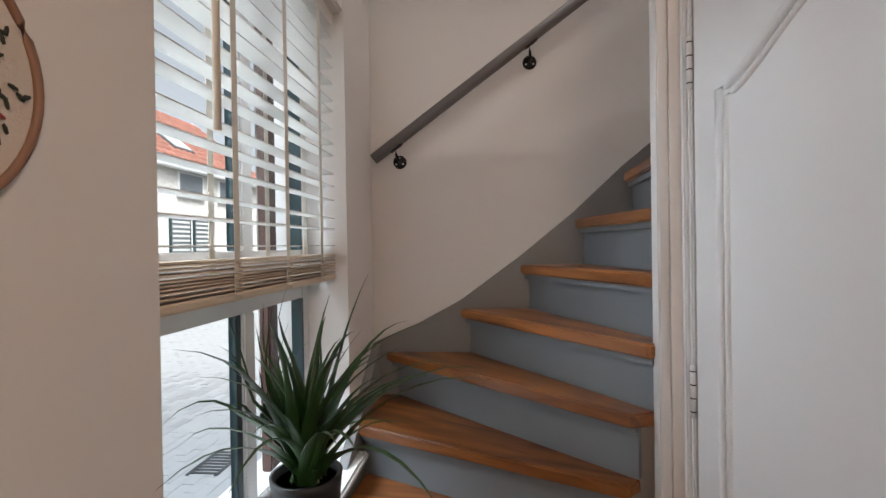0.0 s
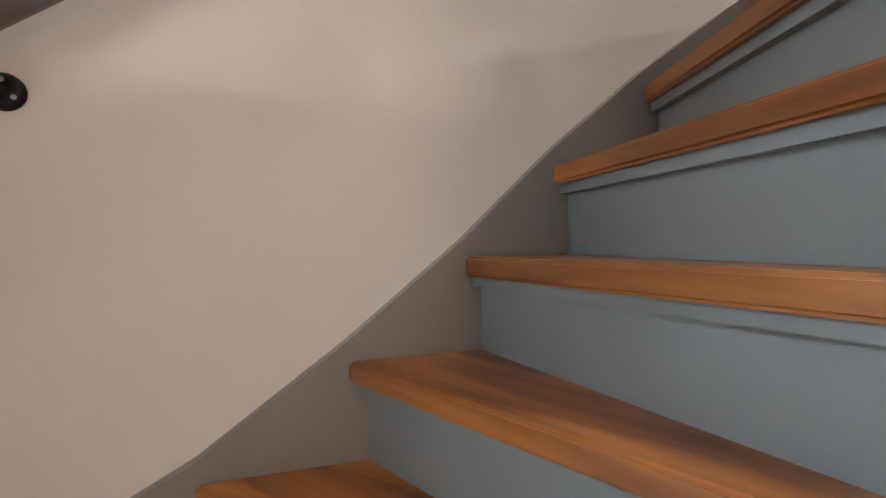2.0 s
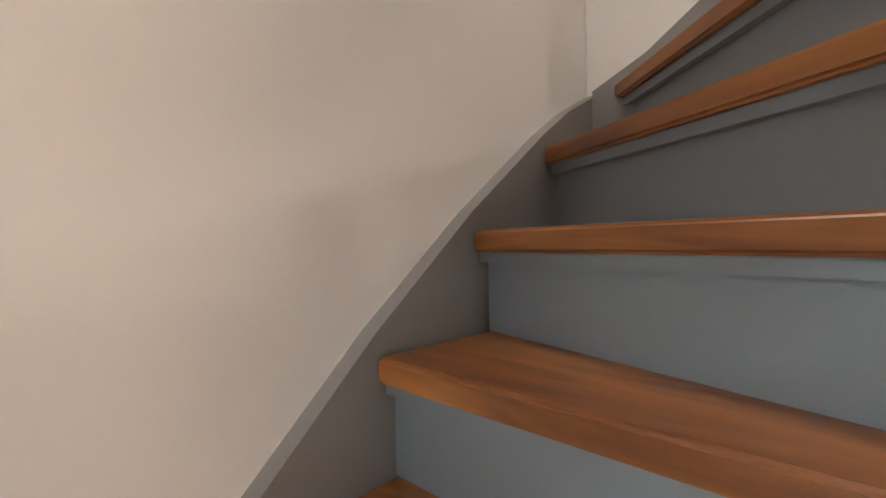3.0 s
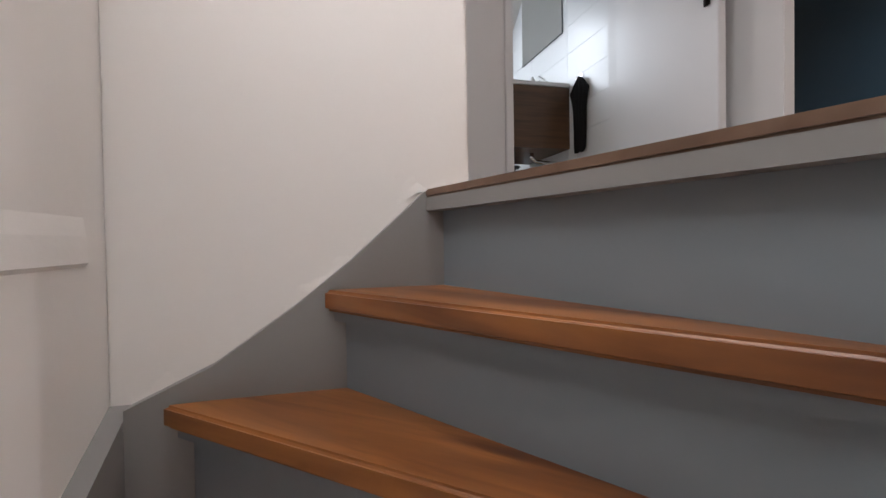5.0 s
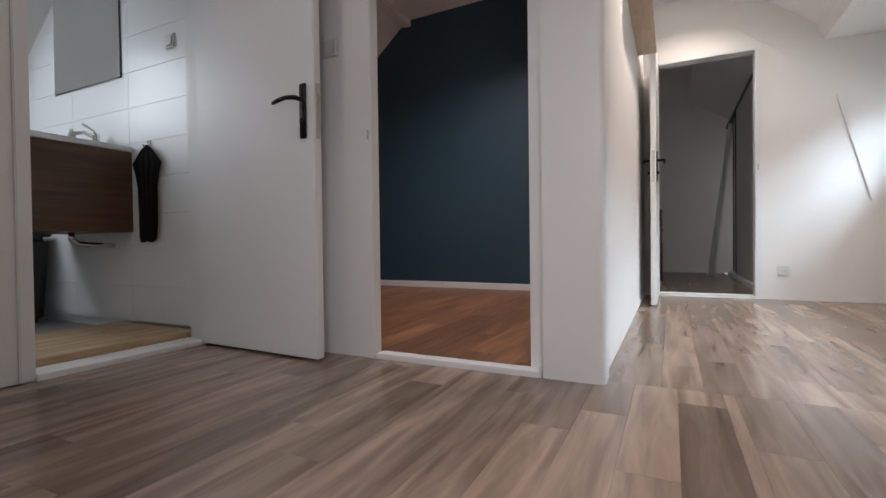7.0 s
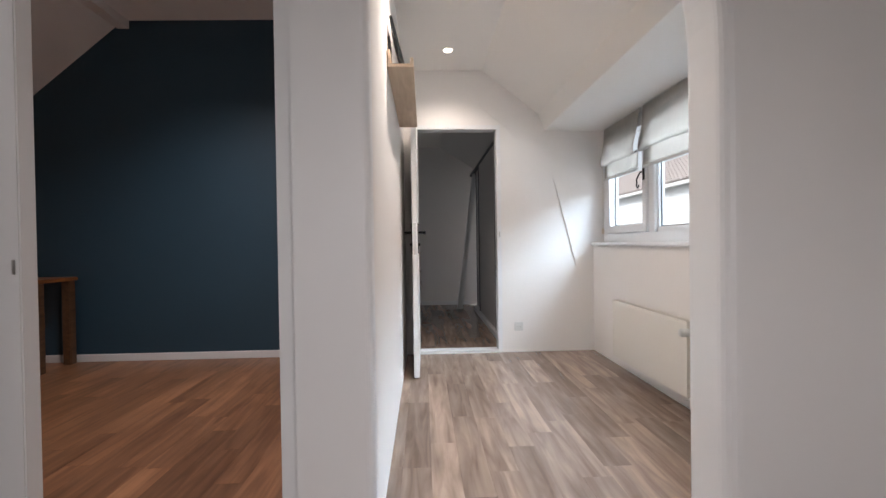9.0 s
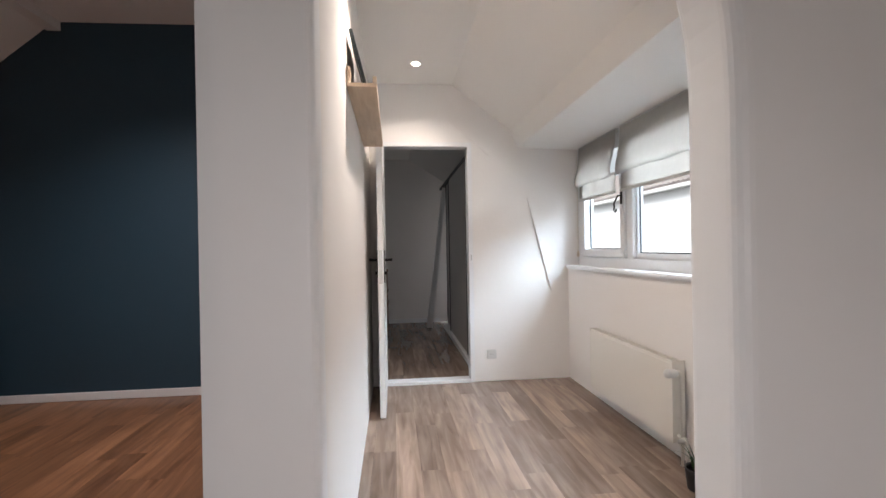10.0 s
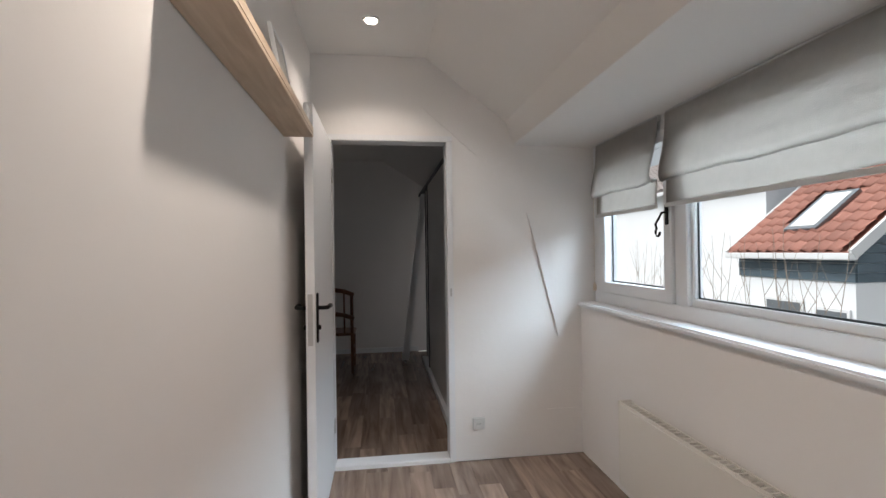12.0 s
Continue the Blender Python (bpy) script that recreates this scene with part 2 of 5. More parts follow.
M = {
    "plaster": mat("plaster", (0.77, 0.74, 0.71), 0.85, var=0.035, scale=1.6, bump=0.2, bump_scale=24),
    "ceiling": mat("ceiling_paint", (0.78, 0.76, 0.73), 0.9, var=0.02, scale=1.2, bump=0.15, bump_scale=35),
    "white": mat("white_lacquer", (0.74, 0.74, 0.74), 0.4, var=0.02, scale=2, bump=0.05, bump_scale=25),
    "blue": mat("dark_blue_paint", (0.022, 0.053, 0.08), 0.5, var=0.15, scale=1.2, bump=0.2, bump_scale=40),
    "stair": mat("grey_stair_paint", (0.19, 0.22, 0.245), 0.5, var=0.06, scale=4, bump=0.1, bump_scale=30),
    "string": mat("grey_string_paint", (0.24, 0.235, 0.23), 0.5, var=0.06, scale=4, bump=0.15, bump_scale=30),
    "tread": wood("varnished_pine", (0.108, 0.031, 0.008), (0.385, 0.148, 0.038), 0.36, (2.2, 16, 16), rand=0.12, coat=0.15, knots=3.2),
    "laminate": wood("oak_laminate", (0.15, 0.103, 0.077), (0.32, 0.234, 0.182), 0.24, (2.0, 20, 20), rand=0.27),
    "edge": wood("brown_edge_strip", (0.11, 0.06, 0.035), (0.16, 0.095, 0.06), 0.4, rand=0.1),
    "rail": mat("grey_rail_paint", (0.16, 0.145, 0.14), 0.45, var=0.08, scale=8),
    "black": mat("black_iron", (0.012, 0.011, 0.011), 0.4, 0.6, var=0.2, scale=20),
    "steel": mat("steel", (0.5, 0.49, 0.47), 0.3, 1.0, var=0.1, scale=20),
    "glass": glass("window_glass"),
    "slat": mat("white_slat", (0.78, 0.77, 0.74), 0.45, var=0.03, scale=6),
    "brown_post": mat("brown_post_paint", (0.09, 0.045, 0.035), 0.5, var=0.12, scale=5),
    "slat_wood": mat("cream_slat", (0.66, 0.55, 0.43), 0.5, var=0.06, scale=6),
    "bathfloor": mat("grey_bath_tile", (0.2, 0.19, 0.18), 0.35, var=0.1),
    # copy of the landing's laminate with the bedroom's warm light put into its colour
    "laminate_warm_lit": wood("warm_lit_laminate", (0.145, 0.064, 0.031), (0.31, 0.15, 0.075), 0.33, (2.0, 24, 24), rand=0.25),
    "oak": wood("light_oak", (0.36, 0.25, 0.14), (0.5, 0.37, 0.22), 0.5, (3, 30, 30), rand=0.1),
    "walnut": wood("walnut_veneer", (0.06, 0.03, 0.014), (0.13, 0.065, 0.03), 0.4, (2, 30, 30)),
    "birch": wood("pale_birch", (0.5, 0.38, 0.27), (0.62, 0.5, 0.38), 0.55, (4, 40, 40)),
    "chair": wood("reddish_chair_wood", (0.1, 0.04, 0.02), (0.2, 0.08, 0.04), 0.4, (20, 20, 3)),
    "tile": mat("white_wall_tile", (0.74, 0.75, 0.75), 0.3, var=0.02, scale=2),
    "fabric": mat("linen_blind", (0.47, 0.44, 0.405), 0.9, var=0.07, scale=25, bump=0.5, bump_scale=300),
    "plastic": mat("white_plastic", (0.6, 0.6, 0.58), 0.35, var=0.02),
    "enamel": mat("radiator_enamel", (0.72, 0.69, 0.63), 0.35, var=0.02, scale=3),
    "leaf": mat("plant_leaf", (0.03, 0.08, 0.02), 0.42, var=0.35, scale=12, rand=0.35),
    "soil": mat("potting_soil", (0.03, 0.022, 0.016), 0.95, var=0.4, scale=60, bump=1, bump_scale=120),
    "pot": mat("dark_grey_pot", (0.02, 0.021, 0.023), 0.5, var=0.1),
    "towel": mat("black_towel", (0.016, 0.014, 0.013), 0.95, var=0.3, scale=40, bump=1, bump_scale=200),
    "mirror": mat("mirror", (0.85, 0.87, 0.87), 0.02, 1.0, var=0.0),
    "chrome": mat("chrome", (0.75, 0.75, 0.75), 0.1, 1.0, var=0.02),
    "green_frame": mat("dark_teal_frame", (0.03, 0.055, 0.06), 0.35, var=0.1),
    "paver": mat("grey_paver", (0.34, 0.345, 0.35), 0.9, var=0.12, scale=8, bump=0.5, bump_scale=60, rand=0.14),
    "joint": mat("sand_joint", (0.2, 0.19, 0.17), 1.0, var=0.15, scale=6),
    "cream_wall": mat("cream_render", (0.6, 0.56, 0.48), 0.9, var=0.06, scale=1.5, bump=0.4, bump_scale=20),
    "white_wall": mat("white_render", (0.84, 0.85, 0.86), 0.9, var=0.03, scale=1.5, bump=0.4, bump_scale=20),
    "brick": brick_wall("whitewashed_brick", (0.66, 0.64, 0.6), (0.5, 0.47, 0.43), (0.6, 0.59, 0.57)),
    "greytile": mat("weathered_roof_tile", (0.36, 0.31, 0.29), 0.8, var=0.15, scale=5, bump=0.3, rand=0.1),
    "rooftile": mat("red_roof_tile", (0.34, 0.145, 0.105), 0.7, var=0.15, scale=5, bump=0.3, rand=0.15),
    "siding": mat("blue_grey_siding", (0.1, 0.14, 0.17), 0.7, var=0.08, scale=4, rand=0.06),
    "bark": mat("bare_bark", (0.3, 0.24, 0.19), 0.9, var=0.2, scale=20),
    "zinc": mat("zinc", (0.25, 0.27, 0.29), 0.45, 0.7, var=0.1),
    "embroidery": mat("cream_cloth", (0.68, 0.6, 0.52), 0.95, var=0.03, scale=20, bump=0.6, bump_scale=250),
    "hoop": mat("stained_hoop", (0.3, 0.16, 0.1), 0.5, var=0.15, scale=20),
    "thread_red": mat("red_thread", (0.3, 0.05, 0.04), 0.8, var=0.2),
    "thread_dark": mat("dark_thread", (0.04, 0.045, 0.035), 0.8, var=0.2),
    "photo": mat("printed_picture", (0.45, 0.42, 0.38), 0.5, var=0.5, scale=18),
    "cord": mat("cord", (0.72, 0.68, 0.6), 0.9, var=0.05),
    "wardrobe": mat("greige_panel", (0.5, 0.47, 0.44), 0.4, var=0.03),
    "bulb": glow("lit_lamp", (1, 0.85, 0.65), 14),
    "dark": mat("dark_frame", (0.02, 0.028, 0.03), 0.4, var=0.1),
}


# ---- mesh helpers ----
def box(bm, x0, x1, y0, y1, z0, z1, m=None):
    vs = [bm.verts.new(Vector((x, y, z)) if m is None else m @ Vector((x, y, z))) for x in (x0, x1) for y in (y0, y1) for z in (z0, z1)]
    for f in ((0, 1, 3, 2), (4, 6, 7, 5), (0, 4, 5, 1), (2, 3, 7, 6), (0, 2, 6, 4), (1, 5, 7, 3)):
        bm.faces.new([vs[i] for i in f])
    return vs


def bevel(bm, w, seg=2, angle=30):
    bmesh.ops.remove_doubles(bm, verts=bm.verts, dist=1e-5)
    bmesh.ops.recalc_face_normals(bm, faces=bm.faces)
    es = [e for e in bm.edges if len(e.link_faces) == 2 and e.calc_face_angle(0) > radians(angle)]
    bmesh.ops.bevel(bm, geom=es, offset=w, segments=seg, affect="EDGES", clamp_overlap=True)
    return bm


def prism(bm, pts, z0, z1, axis="z"):
    """A straight prism on a polygon; axis: the direction it is drawn out along."""
    def at(p, h):
        return Vector((p[0], p[1], h)) if axis == "z" else (Vector((h, p[0], p[1])) if axis == "x" else Vector((p[0], h, p[1])))
    a, b = [bm.verts.new(at(p, z0)) for p in pts], [bm.verts.new(at(p, z1)) for p in pts]
    k = len(pts)
    for i in range(k):
        bm.faces.new((a[i], a[(i + 1) % k], b[(i + 1) % k], b[i]))
    bm.faces.new(a[::-1])
    bm.faces.new(b)
    bmesh.ops.recalc_face_normals(bm, faces=bm.faces)


def tube(bm, path, r, seg=10, taper=None):
    """A round bar along a path of points."""
    path = [Vector(p) for p in path]
    rings = []
    for i, p in enumerate(path):
        d = (path[min(i + 1, len(path) - 1)] - path[max(i - 1, 0)]).normalized()
        a = d.cross(Vector((0, 0, 1)) if abs(d.z) < 0.9 else Vector((1, 0, 0))).normalized()
        b = d.cross(a)
        rr = r if taper is None else r * taper[i]
        rings.append([bm.verts.new(p + (a * math.cos(t) + b * math.sin(t)) * rr) for t in [2 * math.pi * j / seg for j in range(seg)]])
    for q, s in zip(rings, rings[1:]):
        for j in range(seg):
            bm.faces.new((q[j], q[(j + 1) % seg], s[(j + 1) % seg], s[j]))
    bm.faces.new(rings[0][::-1])
    bm.faces.new(rings[-1])
    bmesh.ops.recalc_face_normals(bm, faces=bm.faces)


def lathe(bm, prof, seg=24, m=None):
    """A turned shape round z from (radius, height) pairs."""
    rings = []
    for r, z in prof:
        ring = []
        for j in range(seg):
            t = 2 * math.pi * j / seg
            v = Vector((r * math.cos(t), r * math.sin(t), z))
            ring.append(bm.verts.new(v if m is None else m @ v))
        rings.append(ring)
    for q, s in zip(rings, rings[1:]):
        for j in range(seg):
            bm.faces.new((q[j], q[(j + 1) % seg], s[(j + 1) % seg], s[j]))
    bm.faces.new(rings[0][::-1])
    bm.faces.new(rings[-1])
    bmesh.ops.recalc_face_normals(bm, faces=bm.faces)


def mesh_of(name, bm, material, smooth=False):
    me = bpy.data.meshes.new(name)
    bm.to_mesh(me)
    bm.free()
    me.materials.append(material)
    if smooth:
        for p in me.polygons:
            p.use_smooth = True
    return me


def part(name, bm, material, parent=None, label="", smooth=False):
    ob = new(name, mesh_of(name, bm, material, smooth))
    if parent is not None:
        ob.parent = parent
        if parent.matrix_basis != Matrix.Identity(4):
            ob.matrix_parent_inverse = parent.matrix_basis.inverted()
    if label:
        ob["label"] = label
    return ob


def thing(name, label, category, at=(0, 0, 0), group="", kind=""):
    """An Empty at a thing's base; its parts are built in world coordinates and parented to it."""
    ob = new(name)
    ob.empty_display_size = 0.05
    ob.matrix_basis = Matrix.Translation(at)
    return tagged(ob, label, category, group, kind)


def struct(name, bm, material, label, category):
    bmesh.ops.recalc_face_normals(bm, faces=bm.faces)
    return tagged(part(name, bm, material), label, category, kind="structure")


def simple(name, boxes, material, label, category, bev=0.0):
    bm = bmesh.new()
    for b in boxes:
        box(bm, *b)
    if bev:
        bevel(bm, bev)
    return struct(name, bm, material, label, category)


# ---- large structure ----
WX, SY, NY = -2.225, -1.51, 0.37     # stairwell: west, south and north wall faces
simple("wall_west", [(WX - 0.25, WX, -1.9, -0.75, GZ, 3.2), (WX - 0.25, WX, 0.05, 4.4, GZ, 3.2), (WX - 0.25, WX, -0.75, 0.05, GZ, 0.7), (WX - 0.25, WX, -0.75, 0.05, 1.7, 3.2)], M["plaster"], "cream plastered wall of the winding staircase", "wall")
simple("wall_stair_north", [(WX, -1.55, NY, NY + 0.07, GZ, 2.56)], M["plaster"], "cream plastered wall along the top of the stairs", "wall", 0.006)
simple("wall_closet", [(-1.62, -1.55, NY + 0.07, 1.9, 0, 2.56)], M["white"], "white wall of the boiler closet", "wall")
simple("wall_landing_north", [(WX, -0.79, 1.9, 2.0, 0, 2.56), (-0.09, 0.0, 1.9, 2.0, 0, 2.56), (-0.79, -0.09, 1.9, 2.0, 2.03, 2.56)], M["white"], "white painted wall with the bathroom doorway", "wall")


def bullnose(y0, y1, r, left=False, right=False, x0=0.0, x1=0.12, k=5):
    """Outline in x, y of a wall pier with rounded corners at its y0 or y1 end."""
    pts = []
    def arc(cx, cy, a0):
        for i in range(k + 1):
            a = radians(a0 + 90 * i / k)
            pts.append((cx + r * math.cos(a), cy + r * math.sin(a)))
    if left:
        arc(x0 + r, y0 + r, 180)
        arc(x1 - r, y0 + r, 270)
    else:
        pts.extend([(x0, y0), (x1, y0)])
    pts.extend([(x1, y1)])
    if right:
        arc(x1 - r, y1 - r, 0)
        arc(x0 + r, y1 - r, 90)
        del pts[-2 * (k + 1) - 1]
    else:
        pts.append((x0, y1))
    return pts


# wall between the two landings, with the bedroom doorway and a round-edged opening
bm = bmesh.new()
SPRING = 1.58
arc_n = [(0.022 + 0.022 * math.cos(radians(180 + 18 * i)), 0.006 + 0.022 * math.sin(radians(180 + 18 * i))) for i in range(6)]
prism(bm, arc_n + [(0.12, -0.012), (0.12, 0.2), (0.0, 0.2)], 0, 3.1)
box(bm, 0, 0.12, 0.2, 0.925, 2.03, 3.1)
box(bm, 0, 0.035, 0.925, 1.04, 0, 3.1)
box(bm, 0, 0.12, 1.04, 4.4, 0, 3.1)
prism(bm, bullnose(-1.9, -1.04, 0.045, right=True, x1=0.22), 0, SPRING)
curve = [(0.2 * (1 - math.cos(radians(9 * i))), SPRING + 0.5 * math.sin(radians(9 * i))) for i in range(11)]
arch = bmesh.new()       # curved head of the opening
prism(arch, [(-0.005, 3.1), (-1.9, 3.1), (-1.9, SPRING)] + [(-1.04 + u, z) for u, z in curve] + [(-0.005, SPRING + 0.5)], 0.002, 0.22, "x")
rim = [e for e in arch.edges if abs(e.verts[0].co.x - e.verts[1].co.x) < 1e-4 and all(-1.041 < v.co.y < 0.001 and v.co.z < 2.5 for v in e.verts)]
bmesh.ops.bevel(arch, geom=rim, offset=0.045, segments=5, profile=0.5, affect="EDGES", clamp_overlap=True)
me = bpy.data.meshes.new("arch")
arch.to_mesh(me)
arch.free()
bm.from_mesh(me)
struct("wall_between_landings", bm, M["white"], "white plastered wall with a round-edged opening", "wall")
EX = 2.88
simple("wall_bedroom_south", [(0.12, EX, 0.0, 0.1, 0, 3.1)], M["plaster"], "cream white plastered wall behind the picture ledge", "wall")
simple("wall_east", [(EX, EX + 0.1, -1.95, -0.835, 0, 2.7), (EX, EX + 0.1, -0.12, 0.0, 0, 2.7), (EX, EX + 0.1, -0.835, -0.12, 2.03, 2.7)], M["plaster"], "white plastered wall with the back bedroom doorway", "wall")
simple("wall_blue", [(2.9, 3.0, 0.1, 4.4, 0, 3.2)], M["blue"], "dark blue painted bedroom wall", "wall")
simple("wall_dormer_south", [(0.12, EX, -1.9, -1.72, 0, 0.96)], M["plaster"], "white plastered wall under the dormer window", "wall")
simple("wall_back_north", [(WX, 6.4, 4.4, 4.5, GZ, 3.2)], M["plaster"], "plain white outer wall", "wall")
simple("wall_far_east", [(6.2, 6.35, -1.9, 4.4, 0, 2.6)], M["plaster"], "white plastered wall of the back bedroom", "wall")
simple("wall_landing_south", [(WX, 0, -1.95, -1.8, -0.25, 2.7)], M["plaster"], "plain white wall under the roof slope", "wall")

# ceilings
def slab(name, prof, x0, x1, material, label):
    bm = bmesh.new()
    prism(bm, prof, x0, x1, "x")
    return struct(name, bm, material, label, "ceiling")


slab("ceiling_dormer", [(0, 2.56), (-0.71, 2.56), (-1.225, 2.165), (-1.275, 2.02), (-1.95, 2.005), (-1.95, 2.75), (0, 2.75)], 0.12, EX, M["ceiling"], "white ceiling sloping down to the dormer box")
slab("ceiling_landing", [(1.9, 2.56), (-0.71, 2.56), (-1.8, 1.75), (-1.8, 1.95), (-0.71, 2.75), (1.9, 2.75)], WX, 0, M["ceiling"], "white ceiling with a roof slope over the landing")
slab("ceiling_bedroom", [(0.1, 3.03), (2.45, 3.0), (4.4, 1.36), (4.4, 1.6), (2.45, 3.2), (0.1, 3.2)], 0.12, 2.9, M["ceiling"], "white bedroom ceiling with a roof slope")
slab("ceiling_bathroom", [(2.0, 2.5), (2.9, 2.5), (4.4, 1.3), (4.4, 1.5), (2.9, 2.7), (2.0, 2.7)], WX, 0, M["ceiling"], "white bathroom ceiling with a roof slope")
slab("ceiling_back_bedroom", [(4.4, 2.55), (-0.45, 2.55), (-1.0, 2.2), (-1.9, 1.7), (-1.9, 1.85), (-1.0, 2.35), (-0.45, 2.7), (4.4, 2.7)], 2.98, 6.2, M["ceiling"], "white ceiling of the back bedroom")
simple("ceiling_hall", [(-1.42, 3.0, -1.51, 3.0, -0.28, -0.2)], M["ceiling"], "white ceiling of the ground floor room", "ceiling")

# floors
simple("floor_hall", [(-1.42, 3.0, -1.51, 3.0, GZ - 0.1, GZ)], M["laminate"], "wooden floor of the ground floor room", "floor")
bm = bmesh.new()
prism(bm, [(-1.57, 0.37), (-1.37, -0.33), (-1.37, -1.8), (0.06, -1.8), (0.06, 1.98), (-1.55, 1.98), (-1.55, 0.37)], -0.19, -0.012)
struct("floor_landing_base", bm, M["edge"], "landing floor under the laminate planks", "floor")
simple("floor_dormer_base", [(0.06, EX + 0.05, -1.72, 0.02, -0.19, -0.012)], M["edge"], "landing floor under the laminate", "floor")
simple("floor_bedroom", [(0.06, 2.9, 0.1, 4.4, -0.19, -0.012)], M["edge"], "laminate floor of the bedroom, its planks coloured for warm lamplight", "floor")
simple("floor_back_bedroom", [(EX + 0.05, 6.2, -1.9, 4.4, -0.19, -0.012)], M["edge"], "dark brown laminate floor of the back bedroom", "floor")
simple("floor_bathroom", [(WX, 0, 1.985, 4.4, -0.19, 0.0)], M["bathfloor"], "wood-look bathroom floor", "floor")

# ground floor room and street wall
WL, WR, WSILL, WTOP = -1.85, -0.87, -2.03, -0.38
simple("wall_street", [(WX, WL, -1.86, SY, GZ, -0.2), (WR, 3.0, -1.86, SY, GZ, -0.2), (WL, WR, -1.86, SY, GZ, WSILL), (WL, WR, -1.86, SY, WTOP, -0.2), (WX, -1.45, -1.86, SY, -0.2, 0.0)], M["plaster"], "cream plastered wall with the street window", "wall", 0.01)
simple("wall_stair_inner", [(-1.49, -1.441, -0.509, -0.43, GZ, -0.5), (-1.43, -1.36, 0.33, 3.0, GZ, -0.19), (-1.404, -1.38, -0.43, 0.33, -0.62, -0.19)], M["plaster"], "cream wall beside the foot of the stairs", "wall")
simple("wall_hall_east", [(3.0, 3.1, -1.86, 3.1, GZ, -0.2)], M["plaster"], "plain wall of the ground floor room", "wall")
simple("wall_hall_north", [(-1.42, 3.1, 3.0, 3.1, GZ, -0.2)], M["plaster"], "plain wall of the ground floor room", "wall")

# ---- staircase ----
R = 0.19
# nose of each tread from the wall string to the newel, top first
NOSE = [((-1.654, 0.335), (-1.45, -0.32)), ((-1.854, 0.335), (-1.45, -0.325)), ((-2.131, 0.335), (-1.45, -0.33)), ((-2.19, 0.079), (-1.45, -0.34)),
        ((-2.19, -0.185), (-1.45, -0.40)), ((-2.19, -0.419), (-1.45, -0.45)), ((-2.19, -0.622), (-1.45, -0.48)), ((-2.19, -0.855), (-1.45, -0.50)),
        ((-2.19, -1.116), (-1.45, -0.54)), ((-2.19, -1.45), (-1.45, -0.58)), ((-1.833, -1.475), (-1.45, -0.59)), ((-1.56, -1.475), (-1.43, -0.6)),
        ((-1.33, -1.475), (-1.33, -0.62)), ((-1.1, -1.475), (-1.1, -0.62))]
NOSE = [(o, tuple(Vector(q) + (Vector(q) - Vector(o)).normalized() * (0.04 if k < 5 else -0.03))) for k, (o, q) in enumerate(NOSE)]
stairs = thing("staircase", "winding staircase with varnished pine treads and grey painted risers", "staircase", (-1.8, -0.5, GZ))


for i in range(1, 14):
    (o, q), (po, pq) = NOSE[i], NOSE[i - 1]
    z = -i * R
    pd = (Vector(pq) - Vector(po)).normalized()
    back = Vector((-pd.y, pd.x)) * 0.05
    poly = [o, q, tuple(Vector(pq) + back), tuple(Vector(po) + back)]
    if i == 3:
        poly.append((-2.19, 0.335))
    if i == 10:
        poly.append((-2.19, -1.475))
    bm = bmesh.new()
    prism(bm, poly, z - 0.04, z)
    bevel(bm, 0.006, 3, 40)
    # turn the mesh so that its own x runs along the nose
    d = (Vector(q) - Vector(o))
    m = pose(o[0], o[1], z, 0, 0, math.degrees(math.atan2(d.y, d.x)))
    bmesh.ops.transform(bm, matrix=m.inverted(), verts=bm.verts)
    ob = part("tread", bm, M["tread"], stairs)
    ob.matrix_parent_inverse = stairs.matrix_basis.inverted()
    ob.matrix_basis = m
for i in range(0, 14):
    (o, q) = NOSE[i]
    z1 = -i * R - (0.04 if i else 0.015)
    z0 = -(i + 1) * R
    o, q = Vector(o), Vector(q)
    d = (q - o).normalized()
    up = Vector((-d.y, d.x))
    a, b = o + up * 0.035, q + up * 0.035
    bm = bmesh.new()
    prism(bm, [tuple(a), tuple(b), tuple(b + up * 0.018), tuple(a + up * 0.018)], z0, z1)
    part("riser", bm, M["stair"], stairs)
    bm = bmesh.new()
    a2, b2 = o + up * (0.017 if i else 0.002), q + up * (0.017 if i else 0.002)
    a3, b3 = o + up * 0.0345, q + up * 0.0345
    prism(bm, [tuple(a2), tuple(b2), tuple(b3), tuple(a3)], z1 - (0.02 if i else 0.026), z1)
    part("cove_strip", bm, M["stair" if i else "string"], stairs)

# wall strings, following the noses
def string_board(pts, axis, f0, f1, depth=0.34):
    bm = bmesh.new()
    n = 6
    top = []
    for (a, za), (b, zb) in zip(pts, pts[1:]):
        for k in range(n):
            t = k / n
            top.append((a + (b - a) * t, za + (zb - za) * t))
    top.append(pts[-1])
    prof = top + [(p, z - depth) for p, z in reversed(top)]
    prism(bm, prof, f0, f1, axis)
    return bm


part("wall_string", string_board([(-1.51, -1.675), (-1.3, -1.585), (-1.116, -1.485), (-0.855, -1.295), (-0.622, -1.105), (-0.419, -0.915), (-0.185, -0.725), (0.079, -0.54), (0.2, -0.465), (0.37, -0.385)], "x", WX + 0.001, -2.19), M["string"], stairs)
part("wall_string", string_board([(-2.19, -0.385), (-2.05, -0.32), (-1.9, -0.215), (-1.8, -0.135), (-1.7, -0.045), (-1.655, -0.003), (-1.59, -0.003)], "y", 0.335, NY - 0.001), M["string"], stairs)
part("wall_string", string_board([(-2.19, -1.675), (-2.0, -1.8), (-1.833, -1.91), (-1.56, -2.09), (-1.33, -2.28), (-1.1, -2.45)], "y", SY + 0.001, -1.475, 0.28), M["string"], stairs)
bm = bmesh.new()
